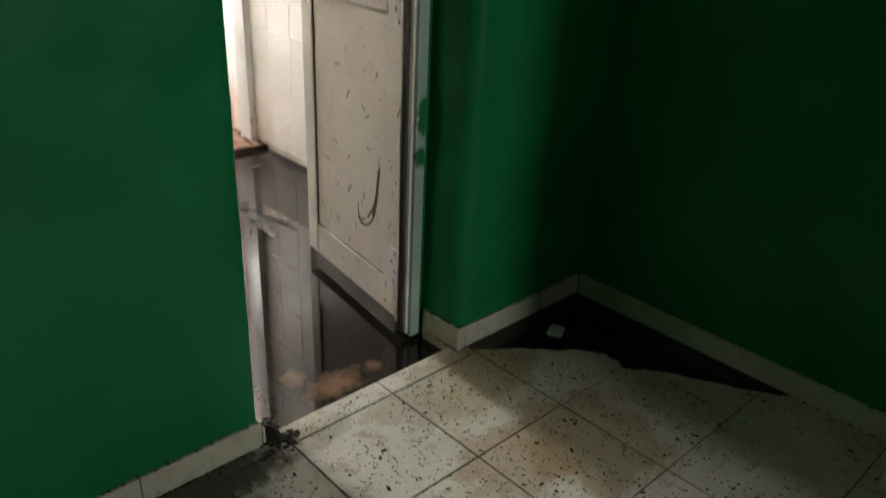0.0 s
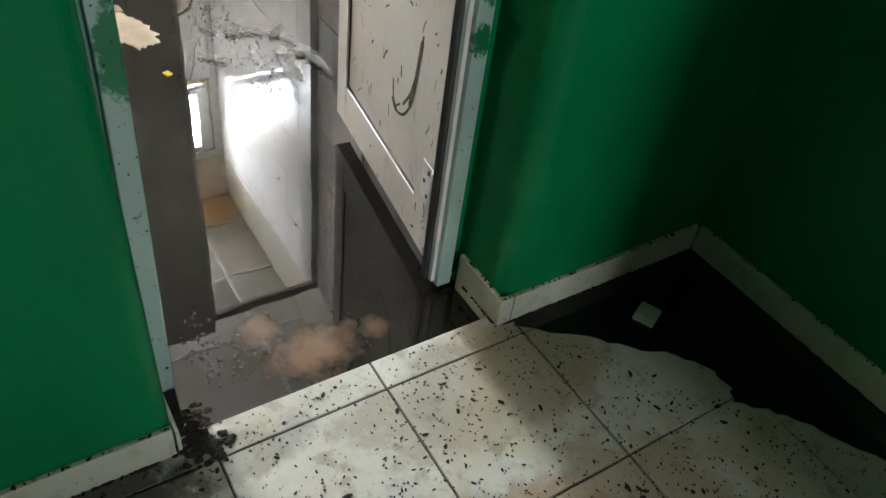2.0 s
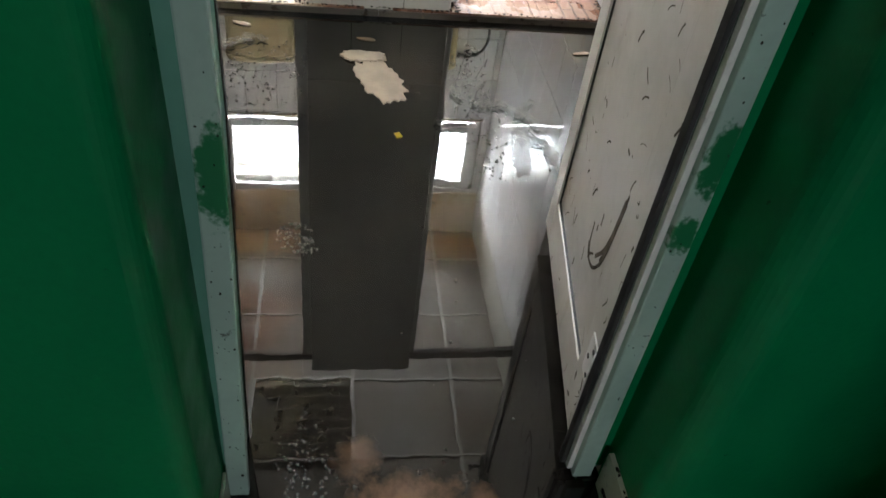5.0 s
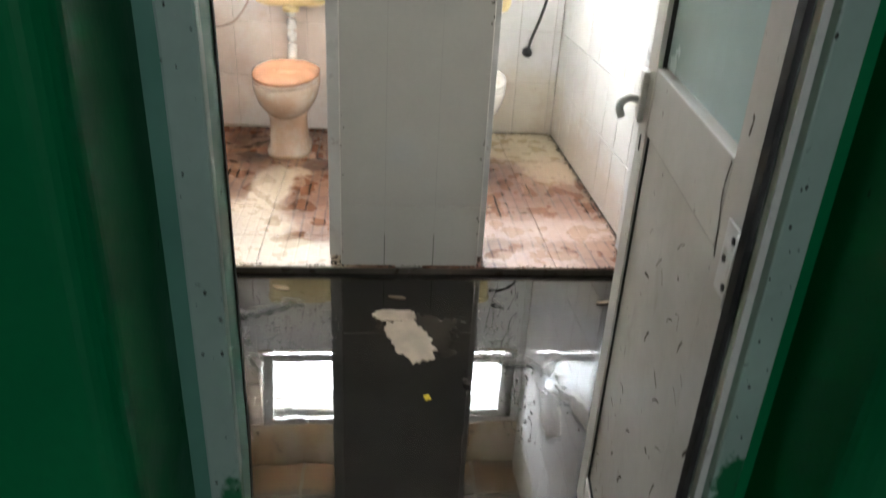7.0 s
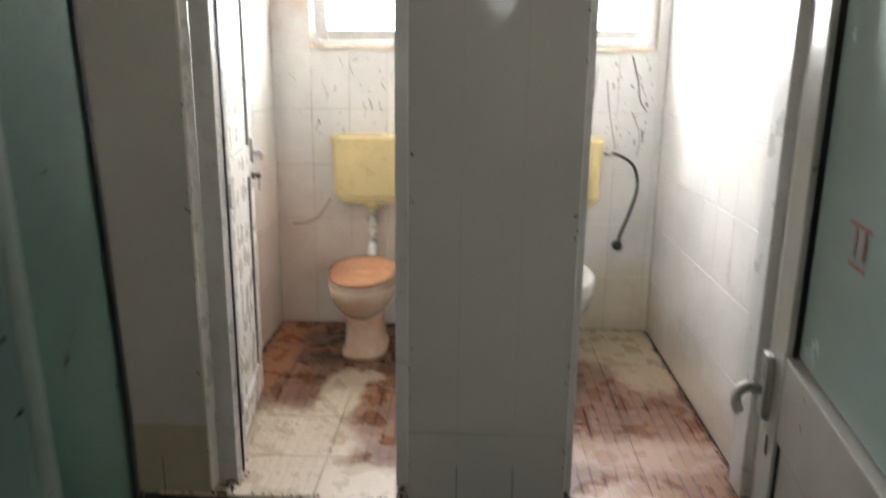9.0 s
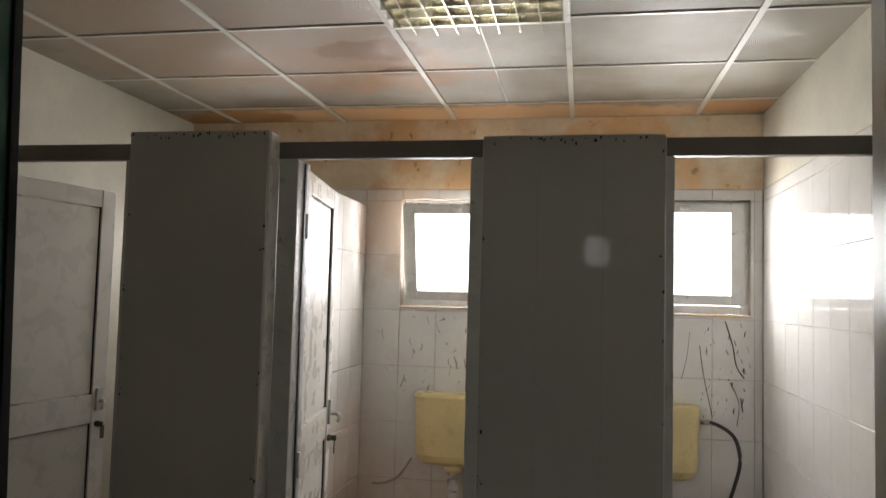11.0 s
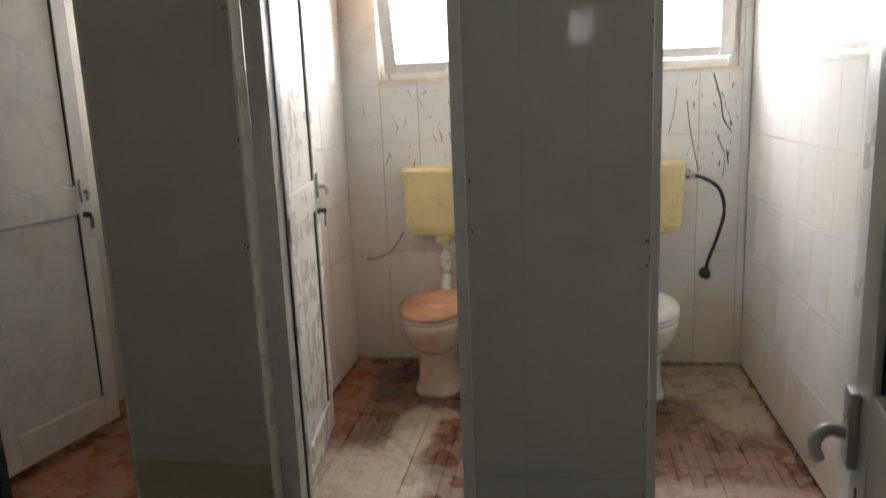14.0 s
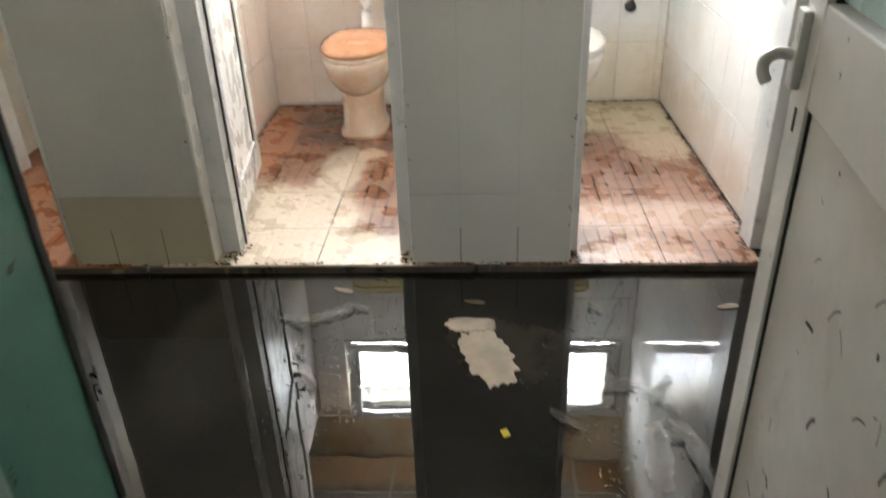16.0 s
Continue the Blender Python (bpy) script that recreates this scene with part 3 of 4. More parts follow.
def stall_door(m, label, width=0.59):
    """The leaf runs along local +x from its hinges; its inner face looks along +y."""
    d = thing("stall_door", m, label, "door", "stall doors")
    z0, z1, th = 0.055, 1.975, 0.038
    st = 0.075
    for x0, x1 in ((0, st), (width - st, width)):
        part("stile", box((x0, -th / 2, z0), (x1, th / 2, z1), 0.003), door_white, d)
    for a, b in ((z0, z0 + 0.13), (0.99, 1.11), (z1 - 0.075, z1)):
        part("rail", box((st + 0.0005, -th / 2 + 0.001, a), (width - st - 0.0005, th / 2 - 0.001, b), 0.003), door_white, d)
    for a, b in ((z0 + 0.13, 0.99), (1.11, z1 - 0.075)):
        part("panel", box((st + 0.004, -0.008, a + 0.004), (width - st - 0.004, 0.008, b - 0.004), 0.002), door_white, d)
        bm = box((st + 0.0005, -0.012, a), (st + 0.0045, 0.0125, b))
        box((width - st - 0.0045, -0.012, a), (width - st - 0.0005, 0.0125, b), bm=bm)
        part("panel_seal", bm, gasket, d, "thin black seal round the panel")
    lever(d, 1, 1.09, width - 0.045, th / 2)
    part("lock", cylinder((width - 0.045, th / 2, 0.985), (width - 0.045, th / 2 + 0.012, 0.985), 0.013, segments=16), brass, d, "dark lock cylinder")
    k = part("key", box((width - 0.047, th / 2 + 0.008, 0.975), (width - 0.043, th / 2 + 0.035, 0.995), 0.001), brass, d, "small dark key with a second one on its ring")
    part("hanging_key", box((width - 0.050, th / 2 + 0.026, 0.925), (width - 0.030, th / 2 + 0.029, 0.978), 0.001), brass, k)
    for z in (0.25, 1.0, 1.78):
        part("hinge", cylinder((-0.008, th / 2, z - 0.04), (-0.008, th / 2, z + 0.04), 0.009, segments=12), post_metal, d, smooth=True)
    return d


def leaf_pose(x0, y0, x1, y1):
    return pose(x0, y0, 0, 0, 0, math.degrees(math.atan2(y1 - y0, x1 - x0)))


def mirrored(ob):
    """Turns a leaf built for one hand to the other."""
    ob.matrix_world = ob.matrix_world @ Matrix.Diagonal((1, -1, 1, 1))
    return ob


mirrored(stall_door(leaf_pose(-3.575, 0.190, -4.16, 0.100), "white stall door standing open with handle and keys"))
mirrored(stall_door(leaf_pose(-3.575, -1.010, -4.155, -0.905), "dull white stall door standing open, keys in the lock"))


# ---- entrance door and its frame ----
fr = thing("door_frame", pose(-1.5, 1.08, WATER), "pale door frame smeared with green paint", "door frame")
def leaning(bm, k):
    bmesh.ops.bisect_plane(bm, geom=bm.verts[:] + bm.edges[:] + bm.faces[:], plane_co=(0, 0, 0.7), plane_no=(0, 0, 1))
    bmesh.ops.bisect_plane(bm, geom=bm.verts[:] + bm.edges[:] + bm.faces[:], plane_co=(0, 0, 1.25), plane_no=(0, 0, 1))
    for v in bm.verts:
        v.co.y += k * min(v.co.z, 0.7) - 0.032 * max(0.0, v.co.z - 1.25)
    return bm


part("jamb", leaning(box((0.0, 0.748 - 1.08, -0.02), (0.018, 0.783 - 1.08, 2.08), 0.003), 0.028), jamb_paint, fr)
part("jamb_core", leaning(box((-0.100, 0.712 - 1.08, 0.0), (-0.0005, 0.770 - 1.08, 2.08)), 0.028), teal_frame, fr)
part("jamb", box((0.0, 1.362 - 1.08, 0.02), (0.018, 1.397 - 1.08, 2.08), 0.003), jamb_paint, fr)
part("jamb_core", box((-0.09, 1.385 - 1.08, 0.02), (-0.001, 1.420 - 1.08, 2.08), 0.003), jamb_paint, fr)
part("seal", leaning(box((-0.107, 0.752 - 1.08, 0.0), (-0.1005, 0.772 - 1.08, 2.04)), 0.028), gasket, fr, "black strips for the rubber door seal and the dark hinge gap")
part("seal", box((-0.03, 1.366 - 1.08, 0.03), (-0.002, 1.3845 - 1.08, 2.04)), gasket, fr, "black strips for the rubber door seal and the dark hinge gap")
# No real seal here: a black strip drawn for the dark gap at the hinges.
part("seal", box((-0.024, 1.344 - 1.08, 0.03), (-0.008, 1.3515 - 1.08, 2.04)), gasket, fr, "black strips for the rubber door seal and the dark hinge gap")
part("strike_strip", box((-0.006, 1.352 - 1.08, 0.03), (0.006, 1.3615 - 1.08, 2.04), 0.001), pvc, fr, "bright white strip with wear")
part("head", box((-0.09, 0.801 - 1.08, 2.045), (0.017, 1.361 - 1.08, 2.088), 0.003), jamb_paint, fr)


def entrance_door():
    x0, y0, x1, y1 = -1.545, 1.382, -2.165, 1.468
    d = thing("entrance_door", leaf_pose(x0, y0, x1, y1), "scuffed white entrance door standing open, frosted upper pane", "door")
    w, z0, z1, th, st = math.hypot(x1 - x0, y1 - y0), 0.025, 2.0, 0.042, 0.085
    part("stile", box((0, -th / 2, z0), (st, th / 2, z1), 0.004), entry_white, d)
    part("stile", box((w - 0.07, -th / 2, z0), (w, th / 2, z1), 0.004), entry_white, d)
    for a, b in ((z0, z0 + 0.115), (0.955, 1.075), (z1 - 0.08, z1)):
        part("rail", box((st + 0.0005, -th / 2 + 0.001, a), (w - 0.0705, th / 2 - 0.001, b), 0.003), entry_white, d)
    part("lower_panel", box((st + 0.004, -0.013, z0 + 0.119), (w - 0.074, 0.013, 0.951), 0.002), entry_white, d)
    part("frosted_pane", box((st + 0.004, -0.005, 1.079), (w - 0.074, 0.005, z1 - 0.084), 0.001), frost, d, "pale blue frosted glass pane")
    bm = box((st + 0.0005, -0.0165, z0 + 0.116), (st + 0.0045, 0.0165, 0.954))
    box((w - 0.0745, -0.0165, z0 + 0.116), (w - 0.0708, 0.0165, 0.954), bm=bm)
    box((st + 0.0046, -0.0165, z0 + 0.1155), (w - 0.0746, 0.0165, z0 + 0.1185), bm=bm)
    part("panel_seal", bm, gasket, d)
    bm = box((st + 0.0005, -0.012, 1.076), (st + 0.0038, 0.012, z1 - 0.081))
    box((w - 0.0738, -0.012, 1.076), (w - 0.0708, 0.012, z1 - 0.081), bm=bm)
    part("pane_seal", bm, gasket, d)
    lever(d, 1, 1.015, w - 0.018, th / 2)
    part("hinge_edge", box((-0.0035, -th / 2 + 0.001, z0 + 0.002), (-0.0005, th / 2 - 0.001, z1 - 0.002), 0.001), edge_hall_tint, d, "hinge edge coloured grey-green as if lit by the corridor")
    part("keyhole", box((w - 0.040, th / 2, 0.915), (w - 0.033, th / 2 + 0.0015, 0.945)), gasket, d)
    for z in (0.22, 0.97, 1.80):
        h = part("hinge", box((-0.004, th / 2 + 0.0005, z - 0.045), (0.045, th / 2 + 0.004, z + 0.045), 0.001), post_metal, d, "worn hinge plate with dark screws")
        part("barrel", cylinder((-0.010, th / 2 + 0.004, z - 0.045), (-0.010, th / 2 + 0.004, z + 0.045), 0.006, segments=14), post_metal, h, smooth=True)
        for k, (dx, dz) in enumerate(((0.012, -0.03), (0.030, 0.0), (0.012, 0.03))):
            part("screw", cylinder((dx, th / 2 + 0.0035, z + dz), (dx, th / 2 + 0.0055, z + dz), 0.005, segments=10), gasket, h)
    part("mark", box((0.372, 0.0055, 1.284), (0.438, 0.0062, 1.289)), red_ink, d, "faded red ink mark")
    for x in (0.386, 0.412):
        part("mark", box((x, 0.0055, 1.252), (x + 0.007, 0.0062, 1.283)), red_ink, d)
    part("mark", box((0.380, 0.0055, 1.240), (0.428, 0.0062, 1.245)), red_ink, d)
    # dark scuff of a hook shape on the lower panel
    f = 0.0131
    def smudge(points, radius, where=d, name="scuff", label=""):
        bm = tube(points, radius, 6, 4)
        for v in bm.verts:
            v.co.y = f + (v.co.y - f) * 0.08 + 0.0002 if points[0][1] == f else points[0][1] + (v.co.y - points[0][1]) * 0.08
        return part(name, bm, scuff_mat, where, label)
    smudge([(0.128, f, 0.495), (0.133, f, 0.45), (0.140, f, 0.39), (0.155, f, 0.33), (0.185, f, 0.285), (0.215, f, 0.268), (0.245, f, 0.268), (0.262, f, 0.285)], 0.0042, label="black hook-shaped scuff")
    smudge([(0.131, f, 0.48), (0.138, f, 0.43), (0.150, f, 0.36), (0.165, f, 0.315)], 0.0085)
    smudge([(0.145, f, 0.40), (0.165, f, 0.345), (0.20, f, 0.30)], 0.005)
    smudge([(0.262, f, 0.33), (0.255, f, 0.29), (0.232, f, 0.268)], 0.0035)
    rr = random.Random(77)
    for _ in range(46):
        x, z = rr.uniform(0.10, 0.52), rr.uniform(0.17, 0.93)
        dx, dz, k = rr.uniform(-0.03, 0.03), rr.uniform(-0.035, 0.015), rr.choice((0.0009, 0.0013, 0.002, 0.003))
        smudge([(x, f, z), (x + dx * 0.6, f, z + dz * 0.4), (x + dx, f, z + dz)], k)
    for _ in range(26):
        x, z = rr.choice((rr.uniform(0.006, 0.08), rr.uniform(0.09, 0.54))), rr.uniform(0.03, 0.135)
        if rr.random() < 0.5:
            x, z = rr.uniform(0.006, 0.08), rr.uniform(0.03, 1.2)
        y = th / 2 + 0.0002
        smudge([(x, y, z), (x + rr.uniform(-0.006, 0.006), y, z - 0.006), (x + rr.uniform(-0.012, 0.012), y, z - rr.uniform(0.005, 0.03))], rr.choice((0.001, 0.0016, 0.0028)))
    y = th / 2 + 0.0003
    smudge([(0.088, y, 1.07), (0.096, y, 1.03), (0.084, y, 0.99), (0.075, y, 0.95)], 0.0022)
    return d


entrance_door()
r = random.Random(31)
bm = bmesh.new()
for _ in range(110):
    z = r.uniform(0.0, 1.9)
    side_y = 0.783 - 1.08 + 0.028 * min(z, 0.7)
    y = side_y - r.uniform(0.002, 0.03) if r.random() < 0.65 else r.uniform(1.364, 1.394) - 1.08
    k = r.choice((0.0006, 0.001, 0.0014, 0.002)) * (1.6 if z < 0.12 else 1.0)
    bmesh.ops.create_icosphere(bm, subdivisions=1, radius=1.0, matrix=Matrix.Translation((0.018, y, z)) @ Matrix.Diagonal((0.001, k, k * r.uniform(0.8, 1.8), 1)))
part("dirt_spots", bm, grime, fr, "small dark dirt spots")


side = thing("side_door_frame", pose(-0.24, 1.90, 0), "white side door frame standing out from the corridor wall", "door frame")
part("upright", box((0.0, -0.10, 0.0), (0.09, 0.111, 2.05), 0.004), entry_white, side)
part("stop", box((0.03, -0.112, 0.0), (0.06, -0.1005, 2.05), 0.002), entry_white, side)

# ---- windows ----
def window(name, y0, y1, tilt):
    z0, z1, x, f = 1.505, 2.075, -5.19, 0.045
    w = tagged(new(name), "white plastic window, dirty at the edges", "window", kind="structure")
    w.matrix_world = pose(x, y0, z0)
    W, H = y1 - y0, z1 - z0
    for a, b in (((0, 0), (f, H)), ((W - f, 0), (W, H)), ((f, 0), (W - f, f)), ((f, H - f), (W - f, H))):
        part("window_frame", box((-0.03, a[0] + 0.001, a[1] + 0.001), (0.03, b[0] - 0.001, b[1] - 0.001), 0.004), pvc, w)
    s = new("sash")
    s.parent = w
    s.matrix_basis = pose(0.034, 0, f, 0, tilt, 0)
    h, g = H - 2 * f + 0.03, 0.05
    for a, b in (((f - 0.015, 0), (f + g, h)), ((W - f - g, 0), (W - f + 0.015, h)), ((f + g, 0), (W - f - g, g)), ((f + g, h - g), (W - f - g, h))):
        part("sash_frame", box((0, a[0], a[1]), (0.045, b[0], b[1]), 0.005), pvc, s)
    p = part("pane", box((0.018, f + g, g), (0.022, W - f - g, h - g)), glass, s)
    p.visible_shadow = False
    part("latch", box((0.046, W / 2 - 0.02, h - 0.035), (0.062, W / 2 + 0.02, h - 0.015), 0.003), pvc, s)
    part("window_sill", box((0.031, -0.004, -0.012), (0.085, W + 0.004, -0.001), 0.003), upper_wall, w)
    return w


window("window_1", *WINDOWS[0], 0)
window_two = window("window_2", *WINDOWS[1], 15)
torn = part("torn_screen", box((0.02, 0.10, 0.375), (0.024, 0.54, 0.455), 0.001), screen_mat, window_two, "grey torn insect screen along the top")
torn.visible_shadow = False
window("window_3", *WINDOWS[2], 0)
hall = tagged(new("window_4"), "small high corridor window with a pale frame", "window", kind="structure")
a, b, z0, z1 = HALL_WINDOW
hall.matrix_world = pose(4.5, a, z0)
for p, q in (((0, 0), (0.03, z1 - z0)), ((b - a - 0.03, 0), (b - a, z1 - z0)), ((0.03, 0), (b - a - 0.03, 0.03)), ((0.03, z1 - z0 - 0.03), (b - a - 0.03, z1 - z0))):
    part("window_frame", box((-0.005, p[0], p[1]), (0.015, q[0], q[1]), 0.002), pvc, hall)


# ---- sanitary ware ----
def toilet(y, lid_mat, body_mat, label):
    t = thing("toilet", pose(-4.76, y, 0), label, "toilet", "toilets")
    part("pedestal", loft([oval(0.0, 0, z, a, b, c, power=2.8) for z, a, b, c in (
        (-0.002, 0.178, 0.22, 0.116), (0.018, 0.176, 0.22, 0.114), (0.034, 0.158, 0.21, 0.100), (0.12, 0.155, 0.20, 0.094), (0.19, 0.160, 0.20, 0.096), (0.235, 0.185, 0.20, 0.112))]), body_mat, t, smooth=True)
    part("bowl", loft([oval(0.0, 0, z, a, b, c, power=2.15) for z, a, b, c in (
        (0.205, 0.165, 0.19, 0.092), (0.24, 0.225, 0.20, 0.122), (0.28, 0.275, 0.21, 0.148), (0.33, 0.308, 0.215, 0.164), (0.365, 0.320, 0.22, 0.171), (0.385, 0.320, 0.22, 0.171), (0.39, 0.314, 0.215, 0.167))]), body_mat, t, smooth=True)
    part("seat", loft([oval(0.0, 0, z, a, b, c, power=2.15) for z, a, b, c in (
        (0.3905, 0.312, 0.18, 0.164), (0.395, 0.322, 0.185, 0.172), (0.408, 0.322, 0.185, 0.172), (0.412, 0.316, 0.18, 0.167))]), lid_mat if lid_mat is not orange_lid else ceramic_stained, t, smooth=True)
    part("lid", loft([oval(0.0, 0, z, a, b, c, power=2.1) for z, a, b, c in (
        (0.413, 0.318, 0.185, 0.168), (0.418, 0.326, 0.19, 0.174), (0.430, 0.322, 0.19, 0.172), (0.444, 0.29, 0.175, 0.152), (0.455, 0.22, 0.14, 0.115), (0.459, 0.10, 0.08, 0.06))]), lid_mat, t, smooth=True)
    for s in (-0.07, 0.07):
        part("hinge", cylinder((-0.19, s - 0.02, 0.408), (-0.19, s + 0.02, 0.408), 0.012, segments=14), yellow_plastic, t, smooth=True)
    return t


toilet(0.482, orange_lid, ceramic_stained, "white toilet with a rust-coated orange closed lid")
toilet(1.452, ceramic, ceramic, "white ceramic toilet with its white lid closed")


def cistern(y, label):
    c = thing("cistern", pose(-5.128 + 0.008, y, 0.70), label, "cistern", "wall cisterns")
    k = 28
    def ring(z, d, w):
        return [(max(0.0, p[0]), p[1], z) for p in oval(0.0, 0, 0, d, 0.0, w, k, 5.0)]
    part("tank", loft([ring(0.0, 0.085, 0.150), ring(0.015, 0.105, 0.185), ring(0.05, 0.118, 0.200), ring(0.30, 0.130, 0.207), ring(0.318, 0.130, 0.207)]), yellow_plastic, c, smooth=False)
    part("lid", loft([ring(0.3185, 0.136, 0.212), ring(0.345, 0.137, 0.213), ring(0.358, 0.130, 0.206), ring(0.362, 0.10, 0.18)]), yellow_plastic, c)
    part("button", cylinder((0.13, 0.0, 0.29), (0.142, 0.0, 0.29), 0.016, segments=16), yellow_plastic, c)
    part("flush_pipe", tube([(0.06, 0.0, 0.005), (0.06, 0.0, -0.12), (0.065, 0.0, -0.24), (0.13, 0.0, -0.305), (0.20, 0.0, -0.318)], 0.027, 16), ceramic, c, "pale flush pipe", smooth=True)
    part("pipe_nut", cylinder((0.06, 0, -0.03), (0.06, 0, 0.0), 0.046, segments=18), yellow_plastic, c, smooth=True)
    return c


cistern(0.482, "yellowed plastic cistern on the wall above a toilet")
cistern(1.478, "yellowed cracked plastic cistern with a side inlet")
hose = thing("water_hose", pose(-5.05, 1.70, 0.985), "black braided water hose hanging from the cistern to a wall tap", "hose")
part("tube", tube([(0.0, 0.0, 0.0), (0.01, 0.06, -0.005), (0.03, 0.14, -0.06), (0.035, 0.165, -0.17), (0.02, 0.14, -0.30), (-0.02, 0.11, -0.42), (-0.04, 0.10, -0.49)], 0.0085), hose_black, hose, smooth=True)
part("fitting", cylinder((0, -0.012, 0.0), (0.003, 0.03, -0.001), 0.013, segments=8), steel, hose, "corroded steel nut")
part("wall_tap", cylinder((-0.068, 0.10, -0.50), (-0.02, 0.10, -0.50), 0.028, 0.022, 18), hose_black, hose, "round black wall tap", smooth=True)

# wall dispenser shell beside the first toilet: brown curved smear on the tiles
sm = thing("wall_smear", pose(-5.118, 0.14, 0.62), "brown curved smear on the white tiles", "stain")
part("smear", tube([(0.0, -0.10, -0.055), (0.0, -0.04, -0.05), (0.0, 0.03, -0.02), (0.0, 0.08, 0.04), (0.0, 0.11, 0.09)], 0.006, 6), brown_smear, sm)

# ---- ceiling light ----
cl = thing("ceiling_light", pose(-3.42, 0.757, CEIL - 0.004), "unlit recessed ceiling light with a bright louvre grid", "ceiling light")
S = 0.285
part("tray", box((-S + 0.004, -S - 0.004, -0.0005), (S - 0.004, S + 0.004, 0.0035)), louvre_metal, cl)
for a, b in (((-S, -S - 0.02), (S, -S)), ((-S, S), (S, S + 0.02)), ((-S - 0.01, -S - 0.02), (-S + 0.004, S + 0.02)), ((S - 0.004, -S - 0.02), (S + 0.01, S + 0.02))):
    part("rim", box((a[0], a[1], -0.012), (b[0], b[1], -0.001), 0.002), white_metal, cl)
for i in range(1, 8):
    y = -S + 2 * S * i / 8
    part("louvre", box((-S + 0.005, y - 0.0015, -0.045), (S - 0.005, y + 0.0015, -0.001)), louvre_metal, cl)
for i in range(1, 7):
    x = -S + 2 * S * i / 7
    part("cross_blade", box((x - 0.002, -S + 0.001, -0.040), (x + 0.002, S - 0.001, -0.0012)), louvre_metal, cl)

# ---- loose things ----
def blot(points_fn, count, height, centre, z):
    """A thin sheet with an uneven outline round a centre."""
    bm = bmesh.new()
    low, top = [], []
    for i in range(count):
        a = 2 * math.pi * i / count
        x, y = points_fn(a, i)
        low.append(bm.verts.new((centre[0] + x, centre[1] + y, z)))
        top.append(bm.verts.new((centre[0] + x * 0.98, centre[1] + y * 0.98, z + height)))
    for i in range(count):
        j = (i + 1) % count
        bm.faces.new((low[i], low[j], top[j], top[i]))
    bm.faces.new(top)
    return bm


bm = bmesh.new()
# the wet corner: from the pier along both skirtings, with a curved front
KNEES = [(-1.30, 1.447), (-1.21, 1.572), (-1.143, 1.635), (-1.082, 1.712), (-1.026, 1.752), (-0.965, 1.752), (-0.936, 1.730), (-0.892, 1.783), (-0.846, 1.815), (-0.74, 1.873), (-0.64, 1.93), (-0.55, 1.99)]
front_line = []
for (xa, ya), (xb, yb) in zip(KNEES, KNEES[1:]):
    for i in range(4):
        t = i / 4
        front_line.append((xa + (xb - xa) * t + 0.004 * math.sin(90 * ya + 5 * i), ya + (yb - ya) * t + 0.004 * math.sin(70 * xa + 4 * i)))
corner = [(-0.55, 1.996), (-1.316, 1.996), (-1.316, 1.46)]
vs = [bm.verts.new((x, y, 0.0035)) for x, y in front_line + corner]
bm.faces.new(vs)
ex = bmesh.ops.extrude_face_region(bm, geom=bm.faces[:])
bmesh.ops.translate(bm, verts=[v for v in ex["geom"] if isinstance(v, bmesh.types.BMVert)], vec=(0, 0, -0.003))
bmesh.ops.triangulate(bm, faces=bm.faces[:])
tagged(part("puddle", bm, wet_black), "black dirty puddle in the corridor corner", "puddle", kind="structure")

soap = thing("litter_scrap", pose(-1.195, 1.73, 0.003, 0, 0, 25), "small dirty white plastic lid in the puddle", "plastic lid")
part("shell", box((-0.024, -0.030, 0), (0.024, 0.030, 0.010), 0.004), soap_mat, soap)
part("rim", box((-0.016, -0.020, 0.0102), (0.016, 0.020, 0.013), 0.001), soap_mat, soap)

paper = thing("paper_scrap", pose(-2.95, 1.04, WATER + 0.001), "torn soaked beige paper floating on the water", "paper")
def torn(rx, ry, seed):
    r = random.Random(seed)
    js = [r.uniform(0.84, 1.12) for _ in range(64)]
    def f(a, i):
        c, s = math.cos(a), math.sin(a)
        k = (abs(c) ** 3 + abs(s) ** 3) ** (-1 / 3) * js[i % 64]
        return rx * c * k, ry * s * k
    return f
bm = blot(torn(0.135, 0.064, 3), 44, 0.004, (0, 0), 0)
bmesh.ops.rotate(bm, verts=bm.verts[:], cent=(0, 0, 0), matrix=Matrix.Rotation(radians(18), 3, "Z"))
bmesh.ops.translate(bm, verts=bm.verts[:], vec=(0.03, 0.03, 0))
part("sheet", bm, paper_mat, paper)
bm = blot(torn(0.034, 0.075, 9), 36, 0.006, (-0.118, -0.022), 0.003)
part("folded_corner", bm, paper_mat, paper)

scrap = thing("yellow_scrap", pose(-2.61, 1.108, WATER + 0.001, 0, 0, 20), "tiny yellow scrap floating on the water", "scrap")
part("chip", box((-0.012, -0.009, 0), (0.012, 0.009, 0.004), 0.001), yellow_bit, scrap)


